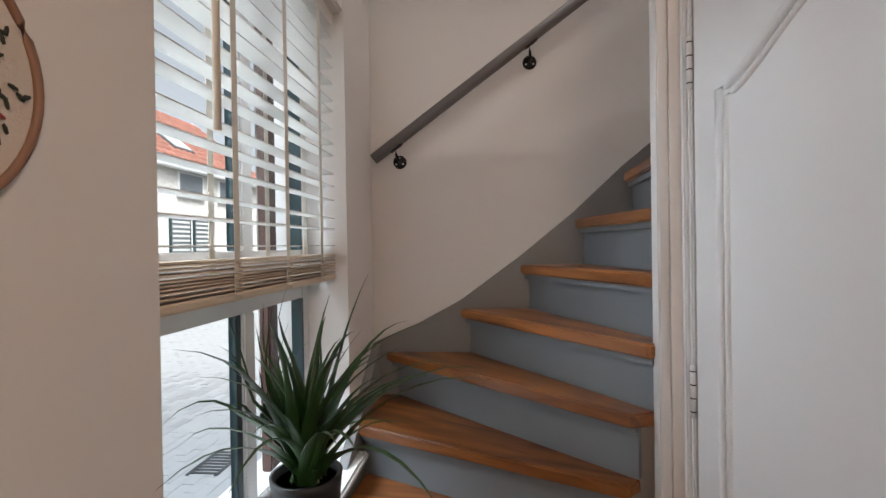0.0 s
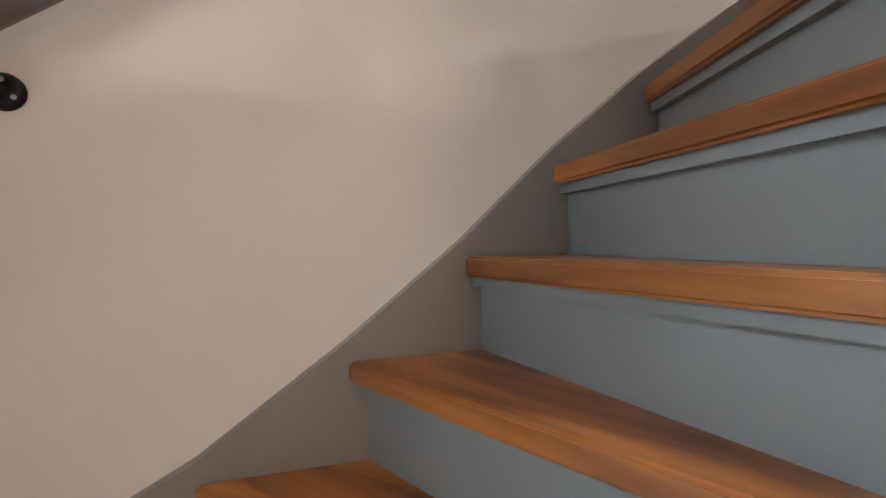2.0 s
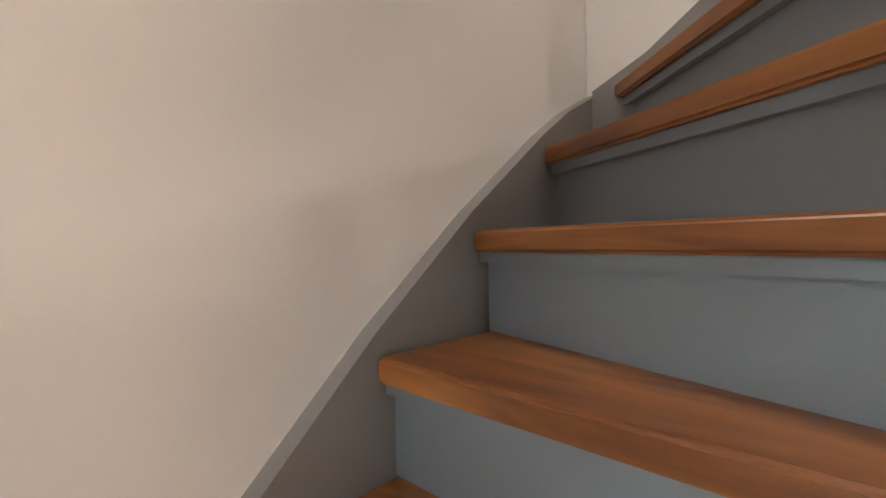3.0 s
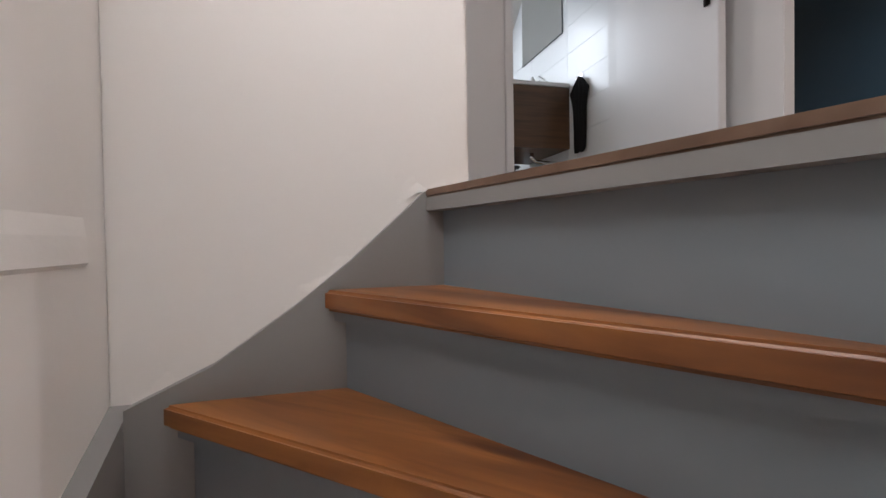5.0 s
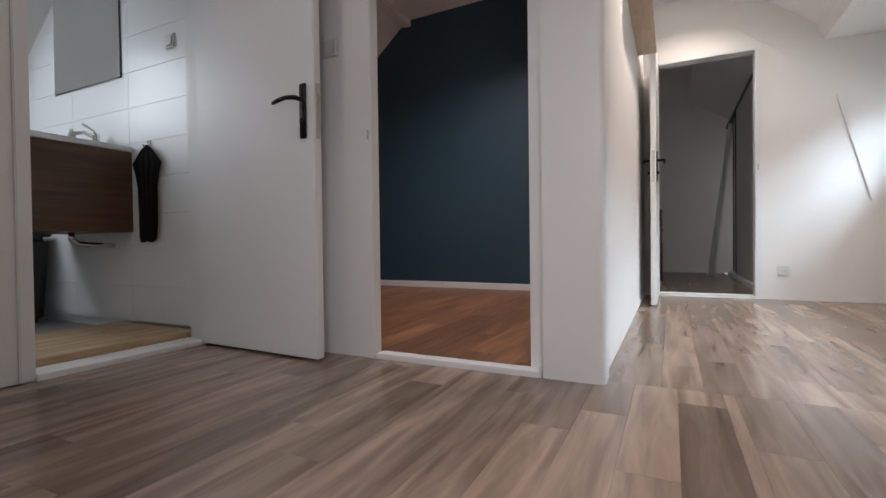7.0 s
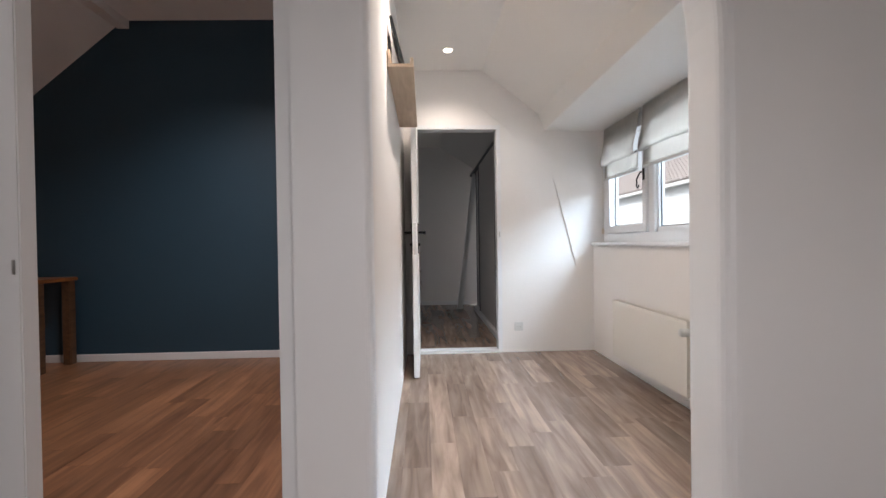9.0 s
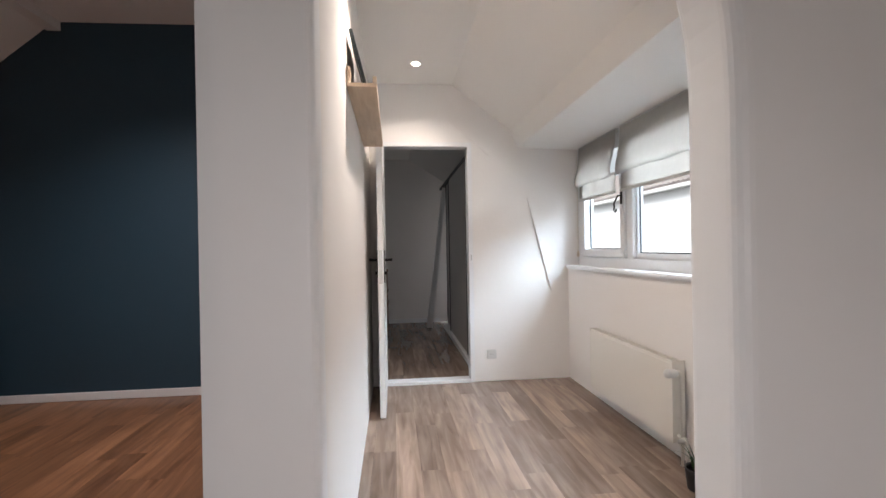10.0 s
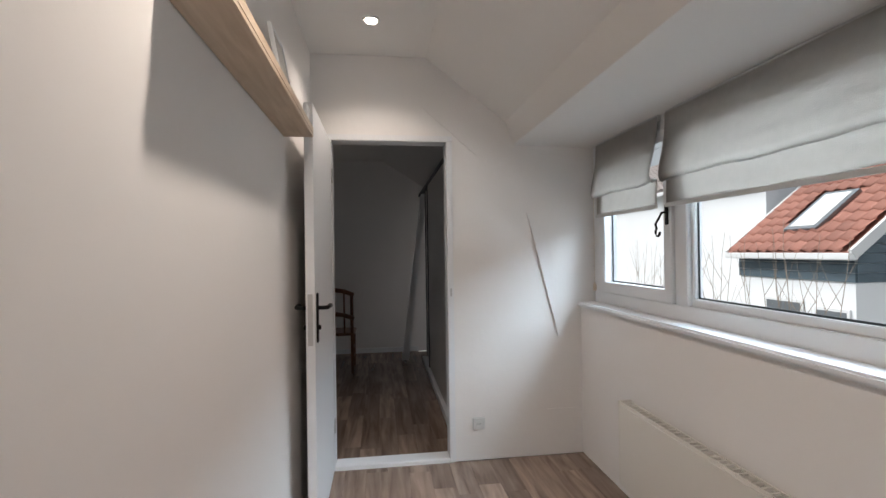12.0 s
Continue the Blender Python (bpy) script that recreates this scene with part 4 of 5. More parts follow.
# lidded bin added for an unidentified dark shape beside the tiled wall
bm = bmesh.new()
prism(bm, [(-0.42, 3.44), (-0.06, 3.44), (-0.06, 3.8), (-0.42, 3.8)], 0.001, 0.56)
for v in bm.verts:      # the bin narrows to its foot
    if v.co.z < 0.1:
        v.co.x = -0.24 + (v.co.x + 0.24) * 0.85
        v.co.y = 3.62 + (v.co.y - 3.62) * 0.85
bevel(bm, 0.03, 3)
bn = thing("dark_bin", "dark grey lidded bin standing in for a dark shape by the bathroom wall", "bin", (-0.24, 3.62, 0))
part("body", bm, M["pot"], bn)
bm = bmesh.new()
box(bm, -0.43, -0.05, 3.43, 3.81, 0.5605, 0.59)
bevel(bm, 0.012, 3)
part("lid", bm, M["pot"], bn)

mt = thing("bath_deck", "pale oak slatted floor deck behind the bathroom threshold", "deck", (-0.5, 2.35, 0))
for i in range(7):
    y = 2.025 + i * 0.097
    bm = bmesh.new()
    box(bm, -0.6, 0.555, 0, 0.094, 0.0, 0.05)
    bevel(bm, 0.003)
    ob = part("board", bm, M["oak"], mt)
    ob.matrix_parent_inverse = mt.matrix_basis.inverted()
    ob.matrix_basis = Matrix.Translation((-0.6, y, 0.001))

# ---- bedroom behind the blue wall's doorway ----
bm = bmesh.new()
box(bm, 2.885, 2.9, 0.1, 4.4, 0.0, 0.065)
bevel(bm, 0.004)
struct("baseboard_blue_wall", bm, M["white"], "white baseboard under the dark blue wall", "baseboard")
desk = thing("desk", "reddish wooden desk with dark legs against the blue wall", "desk", (2.55, 3.4, 0))
bm = bmesh.new()
box(bm, 2.25, 2.88, 2.87, 4.1, 0.725, 0.755)
bevel(bm, 0.005)
part("desktop", bm, M["tread"], desk)
for x, y in ((2.5, 2.92), (2.83, 2.92), (2.3, 4.04), (2.83, 4.04)):
    bm = bmesh.new()
    box(bm, x - 0.035, x + 0.035, y - 0.035, y + 0.035, 0.0, 0.725)
    bevel(bm, 0.006)
    part("leg", bm, M["walnut"], desk)
# roof purlin where slope and ceiling meet
bm = bmesh.new()
box(bm, 0.12, 2.9, 2.4, 2.5, 2.93, 3.0)
struct("beam_bedroom", bm, M["ceiling"], "white painted purlin under the bedroom ceiling", "beam")

# ---- back bedroom ----
wd = thing("wardrobe", "built-in wardrobe with greige sliding doors in dark profiles", "wardrobe", (4.5, -1.2, 0))
def wdbox(name, b, material, parent=wd, bev=0.0):
    bm = bmesh.new()
    box(bm, *b)
    if bev:
        bevel(bm, bev)
    return part(name, bm, M[material], parent)


wdbox("carcass", (2.985, 5.6, -1.75, -1.02, 0.07, 2.1), "white")
wdbox("plinth", (2.985, 5.62, -1.0, -0.9, 0.0, 0.06), "white", bev=0.004)
wdbox("top_rail", (2.985, 6.1, -1.02, -0.92, 2.06, 2.09), "dark")
for i, (a, b) in enumerate(((3.6, 5.05), (5.02, 5.6), (2.99, 3.63))):
    y = -0.932 - 0.03 * min(i, 1)
    d = wdbox("sliding_door", (a, b, y - 0.02, y, 0.065, 2.06), "wardrobe", bev=0.002)
    for x in (a, b - 0.03):
        wdbox("door_profile", (x, x + 0.03, y - 0.022, y + 0.008, 0.065, 2.06), "dark", d)
bm = bmesh.new()
prism(bm, [(-0.66, 0.0), (-0.74, 0.0), (-0.98, 2.05), (-0.92, 2.05)], 5.68, 5.74, "x")
tagged(part("roof_strut", bm, M["white"]), "slanting white painted roof strut by the wardrobe end", "strut", kind="structure")
bm = bmesh.new()
box(bm, 6.185, 6.2, -0.9, 4.4, 0.0, 0.06)
struct("baseboard_back_bedroom", bm, M["white"], "white baseboard of the back bedroom", "baseboard")
ch = thing("chair", "reddish wooden chair with a rounded slat back", "chair", (5.35, 0.25, 0))
for x, y in ((5.18, 0.07), (5.52, 0.07), (5.18, 0.43), (5.52, 0.43)):
    back = x < 5.3
    bm = bmesh.new()
    tube(bm, [(x, y, 0), (x, y, 0.42)] + ([(x - 0.02, y, 0.7), (x - 0.05, y, 0.88)] if back else []), 0.018, 10)
    part("leg", bm, M["chair"], ch, smooth=True)
bm = bmesh.new()
box(bm, 5.15, 5.56, 0.04, 0.46, 0.42, 0.45)
bevel(bm, 0.012, 3)
part("seat", bm, M["chair"], ch)
for z in (0.62, 0.88):
    bm = bmesh.new()
    tube(bm, [(5.15 - z * 0.02, 0.05, z - 0.01), (5.12 - z * 0.02, 0.15, z + 0.035), (5.115 - z * 0.02, 0.25, z + 0.05), (5.12 - z * 0.02, 0.35, z + 0.035), (5.15 - z * 0.02, 0.45, z - 0.01)], 0.024, 10)
    part("back_rail", bm, M["chair"], ch, smooth=True)
for y in (0.15, 0.25, 0.35):
    bm = bmesh.new()
    tube(bm, [(5.155, y, 0.45), (5.11, y, 0.9)], 0.01, 8)
    part("back_spindle", bm, M["chair"], ch, smooth=True)
for z in (0.15, 0.25):
    for y in (0.07, 0.43):
        bm = bmesh.new()
        tube(bm, [(5.18, y, z), (5.52, y, z)], 0.01, 8)
        part("stretcher", bm, M["chair"], ch, smooth=True)

ch.matrix_basis = Matrix.Translation((5.35, 0.09, 0))

# ---- stairs: rail and wall details ----
hr = thing("handrail", "grey painted round handrail on black iron brackets", "handrail", (-2.145, -0.9, -0.45))
def rail_z(y):
    return -0.864 + (y + 1.48) * 0.714


bm = bmesh.new()
tube(bm, [(-2.145, -1.48, rail_z(-1.48)), (-2.145, -0.9, rail_z(-0.9)), (-2.145, -0.3, rail_z(-0.3))], 0.024, 20)
part("rail", bm, M["rail"], hr, smooth=True)
for y in (-1.379, -0.8, -0.36):
    z = rail_z(y) - 0.075
    bm = bmesh.new()
    lathe(bm, [(0.03, 0), (0.03, 0.006), (0.022, 0.01), (0.006, 0.011)], 24, pose(WX, y, z, 0, 90, 0))
    rs = part("wall_rose", bm, M["black"], hr, "round black wall rose", True)
    for k in range(3):
        a = radians(90 + 120 * k)
        bm = bmesh.new()
        lathe(bm, [(0.0045, 0), (0.004, 0.0025), (0.001, 0.003)], 10, pose(WX + 0.0095, y + 0.018 * math.cos(a), z + 0.018 * math.sin(a), 0, 90, 0))
        part("screw", bm, M["steel"], rs)
    bm = bmesh.new()
    tube(bm, [(WX + 0.008, y, z), (WX + 0.045, y, z + 0.004), (WX + 0.068, y - 0.003, z + 0.02), (-2.145, y - 0.006, rail_z(y) - 0.022)], 0.006, 10)
    part("arm", bm, M["black"], hr, smooth=True)
    bm = bmesh.new()
    box(bm, -2.157, -2.133, y - 0.03, y + 0.03, -0.004, 0.0)
    bmesh.ops.transform(bm, matrix=Matrix.Translation((0, y, rail_z(y) - 0.026)) @ Matrix.Rotation(math.atan(0.714), 4, "X") @ Matrix.Translation((0, -y, 0)), verts=bm.verts)
    part("saddle", bm, M["black"], hr)
bm = bmesh.new()
prism(bm, [(WX, -0.135), (WX + 0.006, -0.128), (WX + 0.004, -0.085), (WX, -0.055)], -0.7, 0.3, "y")
struct("trim_wall_band", bm, M["plaster"], "low plaster band where the old floor met the wall", "trim")


def flakes(pts, reach, rise, out, label, seed, fine=0.018):
    """Flaking plaster along a line: an uneven skin that stands proud of the wall in ragged patches.
    pts: points on the wall; reach: width up the wall; rise: relief; out: the wall's normal."""
    rng = random.Random(seed)
    out = Vector(out)
    line = []
    for a, b in zip(pts, pts[1:]):
        a, b = Vector(a), Vector(b)
        k = max(1, int((b - a).length / fine * 2))
        line += [a.lerp(b, q / k) for q in range(k)]
    line.append(Vector(pts[-1]))
    bm = bmesh.new()
    rows, across = [], 9
    shift = Vector((rng.uniform(0, 50), rng.uniform(0, 50), rng.uniform(0, 50)))
    for p in line:
        row = []
        for q in range(across):
            u = q / (across - 1)
            c = p + Vector((0, 0, reach * u))
            h = noise.noise(c / (fine * 2.2) + shift) * 0.6 + noise.noise(c / (fine * 0.7) + shift) * 0.4
            h = h + 0.28 - 0.75 * u
            row.append(bm.verts.new(c + out * (rise * min(1.0, max(-0.4, h * 1.3)))))
        rows.append(row)
    for a, b in zip(rows, rows[1:]):
        for q in range(across - 1):
            bm.faces.new((a[q], b[q], b[q + 1], a[q + 1]))
    bmesh.ops.recalc_face_normals(bm, faces=bm.faces)
    return tagged(part("trim_plaster_ragged", bm, M["plaster"], smooth=True), label, "plaster", "ragged plaster", "structure")


SP = [(-2.19, -0.385), (-2.05, -0.32), (-1.9, -0.215), (-1.8, -0.135), (-1.7, -0.045), (-1.655, 0.0)]
flakes([(x, NY, z - 0.004) for x, z in SP], 0.034, 0.0045, (0, -1, 0), "ragged plaster edge along the stair string", 5)
flakes([(-1.72, NY, -0.035), (-1.66, NY, 0.0), (-1.552, NY, 0.004)], 0.065, 0.0065, (0, -1, 0), "ragged crumbling plaster above the top step", 3)
WS = [(-1.3, -1.585), (-1.116, -1.485), (-0.855, -1.295), (-0.622, -1.105), (-0.419, -0.915), (-0.185, -0.725), (0.079, -0.54), (0.2, -0.465), (0.36, -0.39)]
flakes([(WX, y, z - 0.003) for y, z in WS], 0.012, 0.003, (1, 0, 0), "cracked filler line between string and plaster", 8)

# ---- ground floor: door, frame, window ----
jm = door_frame("door_frame_hall", [("post", (-1.5, -1.447, -0.539, -0.5095, GZ, -0.5)), ("casing", (-1.4405, -1.418, -0.483, -0.43, GZ, -0.55)), ("casing_bead", (-1.4178, -1.4, -0.474, -0.43, GZ, -0.56)), ("head", (-1.4035, -1.3795, -0.4295, 0.32, -0.625, -0.55))], "white painted frame of the hall door")
hd = thing("hall_door", "white panelled door with an arched moulding, standing open", "door", (-1.396, -0.451, GZ))
dm = pose(-1.396, -0.451, GZ + 0.01, 0, 0, 9)
bm = bmesh.new()
box(bm, 0.0, 0.8, -0.018, 0.018, 0, 2.02, dm)
bevel(bm, 0.003)
part("leaf", bm, M["white"], hd)
def crest(s):
    u = min(1, max(0, (s - 0.1) / 0.3))
    return 1.752 + 0.12 * (3 * u * u - 2 * u ** 3)


for off, rr, dz in ((0.0, 0.012, 0), (0.022, 0.008, -0.02)):
    path = [(0.1 + off, 0.12 + off)] + [(0.1 + off, 0.12 + off + (1.752 + dz - 0.12) * k / 6) for k in range(1, 6)]
    path += [(0.1 + off + (0.6 - 2 * off) * k / 20, (crest(0.1 + 0.3 * (1 - abs(1 - k / 10))) + dz)) for k in range(21)]
    path += [(0.7 - off, 0.12 + off + (1.752 + dz - 0.12) * k / 6) for k in range(5, -1, -1)]
    path += [(0.1 + off, 0.12 + off)]
    bm = bmesh.new()
    tube(bm, [dm @ Vector((s, -0.017, z)) for s, z in path], rr, 8)
    part("panel_moulding", bm, M["white"], hd, "raised arched panel moulding", True)
for z in (0.975, 1.8):
    bm = bmesh.new()
    tube(bm, [(-1.397, -0.476, GZ + z), (-1.397, -0.476, GZ + z + 0.13)], 0.007, 10)
    hg = part("hinge", bm, M["white"], hd, "painted hinge with worn steel knuckles", True)
    for k in range(4):
        bm = bmesh.new()
        zz = GZ + z + 0.012 + k * 0.034
        tube(bm, [(-1.397, -0.476, zz), (-1.397, -0.476, zz + 0.003)], 0.0073, 10)
        part("knuckle_gap", bm, M["black"], hg)

WY0, WY1 = -1.705, -1.662
sw = thing("window_street", "tall street window with white frame and dark outer edges", "window", (-1.3, -1.68, WSILL), kind="structure")
def swb(name, b, material="white", bev=0.004):
    bm = bmesh.new()
    box(bm, *b)
    if bev:
        bevel(bm, bev)
    return part(name, bm, M[material], sw)


swb("frame_post", (WL, WL + 0.06, WY0, WY1, WSILL, WTOP))
swb("frame_post", (WR - 0.06, WR, WY0, WY1, WSILL, WTOP))
swb("frame_rail", (WL + 0.06, WR - 0.06, WY0, WY1, WSILL, WSILL + 0.06))
swb("frame_rail", (WL + 0.06, WR - 0.06, WY0, WY1, WTOP - 0.06, WTOP))
swb("transom", (WL + 0.06, WR - 0.06, WY0 + 0.002, WY1 - 0.002, -1.425, -1.25))
for z0, z1 in ((WSILL + 0.06, -1.425), (-1.25, WTOP - 0.06)):
    swb("mullion", (-1.452, -1.394, WY0, WY1, z0, z1))
    swb("outer_edge", (-1.3938, -1.366, -1.695, -1.672, z0, z1), "green_frame", 0.002)
    swb("outer_edge", (WL + 0.0602, WL + 0.072, WY0 + 0.004, WY1 + 0.004, z0, z1), "green_frame", 0.002)
    for x0, x1 in ((-1.366, WR - 0.06), (WL + 0.072, -1.452)):
        g = swb("pane", (x0, x1, -1.69, -1.684, z0, z1), "glass", 0)
        g.visible_shadow = False
bm = bmesh.new()
box(bm, -1.785, -1.722, -1.795, -1.752, GZ - 0.12, WTOP)
bevel(bm, 0.008, 2)
tagged(part("outer_post", bm, M["brown_post"]), "brown painted wooden post outside the street window", "post", kind="structure")
swb("sill", (WL, WR, WY1, -1.44, WSILL, WSILL + 0.03), "white", 0.008)

# venetian blind, lowered to two thirds
vb = thing("venetian_blind", "white wooden venetian blind, lowered, with gathered bottom slats", "blind", (-1.33, -1.575, -1.35))
BX0, BX1, BY = WL + 0.015, WR - 0.015, -1.577
sl = bmesh.new()
box(sl, BX0, BX1, -0.026, 0.026, -0.0014, 0.0014)
slat_mesh = mesh_of("slat", sl, M["slat"])
for i in range(15):
    z = -1.237 + i * 0.054
    ob = new("slat", slat_mesh)
    ob.parent = vb
    ob.matrix_parent_inverse = vb.matrix_basis.inverted()
    ob.matrix_basis = pose(0, BY, z, 1.5 * math.sin(i * 1.7), 0.25 * math.sin(i * 2.3), 0)
st = bmesh.new()
box(st, BX0, BX1, -0.025, 0.025, -0.0017, 0.0017)
stack_mesh = mesh_of("slat", st, M["slat_wood"])
for i in range(9):
    ob = new("gathered_slat", stack_mesh)
    ob.parent = vb
    ob.matrix_parent_inverse = vb.matrix_basis.inverted()
    ob.matrix_basis = pose(0.004 * math.sin(i * 2.9), BY + 0.003 * math.sin(i * 1.9), -1.334 + i * 0.0085 + 0.001 * math.sin(i * 3.1), 1.2 * math.sin(i * 2.2), 0.12 * math.sin(i * 1.3), 0)
bm = bmesh.new()
box(bm, BX0, BX1, BY - 0.027, BY + 0.027, -1.362, -1.342)
bevel(bm, 0.004)
part("bottom_rail", bm, M["slat_wood"], vb)
bm = bmesh.new()
box(bm, BX0, BX1, BY - 0.03, BY + 0.03, WTOP - 0.05, WTOP - 0.002)
part("headrail", bm, M["slat"], vb)
for x in (-1.165, -1.43, -1.69):
    for sgn in (-1, 1):
        bm = bmesh.new()
        box(bm, x - 0.011, x + 0.011, BY + sgn * 0.03 - 0.0006, BY + sgn * 0.03 + 0.0006, -1.345, WTOP - 0.05)
        part("ladder_tape", bm, M["cord"], vb)
    bm = bmesh.new()
    tube(bm, [(x + (0.011 if k % 2 else -0.011), BY + 0.033 + 0.003 * (k % 3), -1.352 + k * 0.006) for k in range(14)], 0.004, 6)
    part("gathered_tape", bm, M["slat_wood"], vb)
bm = bmesh.new()
tube(bm, [(-1.075, BY + 0.045, WTOP - 0.05), (-1.072, BY + 0.047, -1.0)], 0.008, 10)
part("tilt_wand", bm, M["slat_wood"], vb, "cream wooden tilt wand", True)


def blade(length, width, rise, lean, turn, droop):
    """One strap leaf: a tapering channel that rises and then bends over."""
    bm = bmesh.new()
    n = 9
    prev = None
    x, z, a = 0.0, 0.0, radians(90 - lean)
    for i in range(n + 1):
        u = i / n
        w = width * (0.55 + 0.45 * math.sin(math.pi * min(1, u * 1.6 + 0.1))) * (1 - u ** 2.2) + 0.0004
        c = Vector((x, 0, z))
        up = Vector((-math.sin(a), 0, math.cos(a)))
        ring = [bm.verts.new(c + Vector((0, -w, 0)) + up * w * 0.5), bm.verts.new(c), bm.verts.new(c + Vector((0, w, 0)) + up * w * 0.5)]
        if prev:
            for j in (0, 1):
                bm.faces.new((prev[j], prev[j + 1], ring[j + 1], ring[j]))
        prev = ring
        a -= radians(droop) / n * (0.4 + 1.4 * u)
        x += math.cos(a) * length / n
        z += math.sin(a) * length / n
    return bm


def strap_plant(name, label, base, count, size, pot_r, pot_h, seed):
    rng = random.Random(seed)
    root = thing(name, label, "plant", base)
    bm = bmesh.new()
    lathe(bm, [(pot_r * 0.8, 0), (pot_r * 0.97, pot_h * 0.9), (pot_r * 1.0, pot_h), (pot_r * 0.9, pot_h), (pot_r * 0.88, pot_h * 0.9)], 32, Matrix.Translation(base))
    part("pot", bm, M["pot"], root, "dark grey round pot", True)
    bm = bmesh.new()
    bmesh.ops.create_circle(bm, cap_ends=True, radius=pot_r * 0.88, segments=24, matrix=Matrix.Translation(Vector(base) + Vector((0, 0, pot_h * 0.9))))
    part("soil", bm, M["soil"], root)
    for i in range(count):
        inner = i / count
        b = blade(size * rng.uniform(0.55, 1.05), size * rng.uniform(0.022, 0.035), 0, 6 + 37 * inner * rng.uniform(0.6, 1.1), 0, rng.uniform(10, 48) + 48 * inner)
        m = Matrix.Translation(Vector(base) + Vector((rng.uniform(-1, 1), rng.uniform(-1, 1), 0)) * pot_r * 0.35 + Vector((0, 0, pot_h * 0.88))) @ Matrix.Rotation(i * 2.4 + rng.uniform(-0.3, 0.3), 4, "Z")
        bmesh.ops.transform(b, matrix=m, verts=b.verts)
        for v in b.verts:      # leaves bend back where the window pane stops them
            if name == "strap_leaf_plant" and v.co.y < -1.55:
                v.co.y = -1.55 + (v.co.y + 1.55) * 0.03
        part("leaf", b, M["leaf"], root, smooth=True)


strap_plant("strap_leaf_plant", "green strap-leaved plant in a dark pot on the windowsill", (-1.275, -1.44, WSILL + 0.031), 60, 0.58, 0.088, 0.2, 11)
strap_plant("small_floor_plant", "small green plant in a dark pot beside the radiator", (0.98, -1.6, 0.001), 16, 0.2, 0.06, 0.1, 12)

# embroidery hoop on the wall
hp = thing("embroidery_hoop", "round wooden embroidery hoop with a flower wreath on cream cloth", "wall decoration", (-0.53, SY, -1.06))
HX, HZ, HR = -0.515, -1.06, 0.155
bm = bmesh.new()
tube(bm, [(HX + HR * math.cos(a), SY + 0.006, HZ + HR * math.sin(a)) for a in [2 * math.pi * k / 48 for k in range(49)]], 0.0055, 8)
part("hoop_ring", bm, M["hoop"], hp, smooth=True)
bm = bmesh.new()
bmesh.ops.create_circle(bm, cap_ends=True, radius=HR - 0.004, segments=48, matrix=pose(HX, SY + 0.005, HZ, 90, 0, 0))
part("cloth", bm, M["embroidery"], hp)
rng = random.Random(4)
for k in range(44):
    a = 2 * math.pi * k / 44
    r = HR * rng.uniform(0.55, 0.8)
    bm = bmesh.new()
    for j in range(4):
        aa = a + rng.uniform(-0.1, 0.1)
        rr = r + rng.uniform(-0.018, 0.018)
        bmesh.ops.create_icosphere(bm, subdivisions=1, radius=1, matrix=Matrix.Translation((HX + rr * math.cos(aa), SY + 0.0075, HZ + rr * math.sin(aa))) @ Matrix.Rotation(rng.uniform(0, 3), 4, "Y") @ Matrix.Diagonal((0.007, 0.0022, 0.0028, 1)))
    part("stitched_sprig", bm, M["thread_red" if k % 3 == 0 else "thread_dark"], hp)

# ---- street ----
ST = GZ - 0.12
wl = bmesh.new()
for q in ((-0.75, -0.69, 0.7, 1.7), (-0.01, 0.05, 0.7, 1.7), (-0.69, -0.01, 0.7, 0.76), (-0.69, -0.01, 1.64, 1.7)):
    box(wl, WX - 0.2, WX - 0.14, *q)
struct("window_stairwell", wl, M["white"], "white window frame high in the stairwell wall", "window")
simple("ground", [(-400, 400, -400, -1.87, ST - 0.5, ST - 0.012)], M["joint"], "sandy bed of the paved street", "ground")


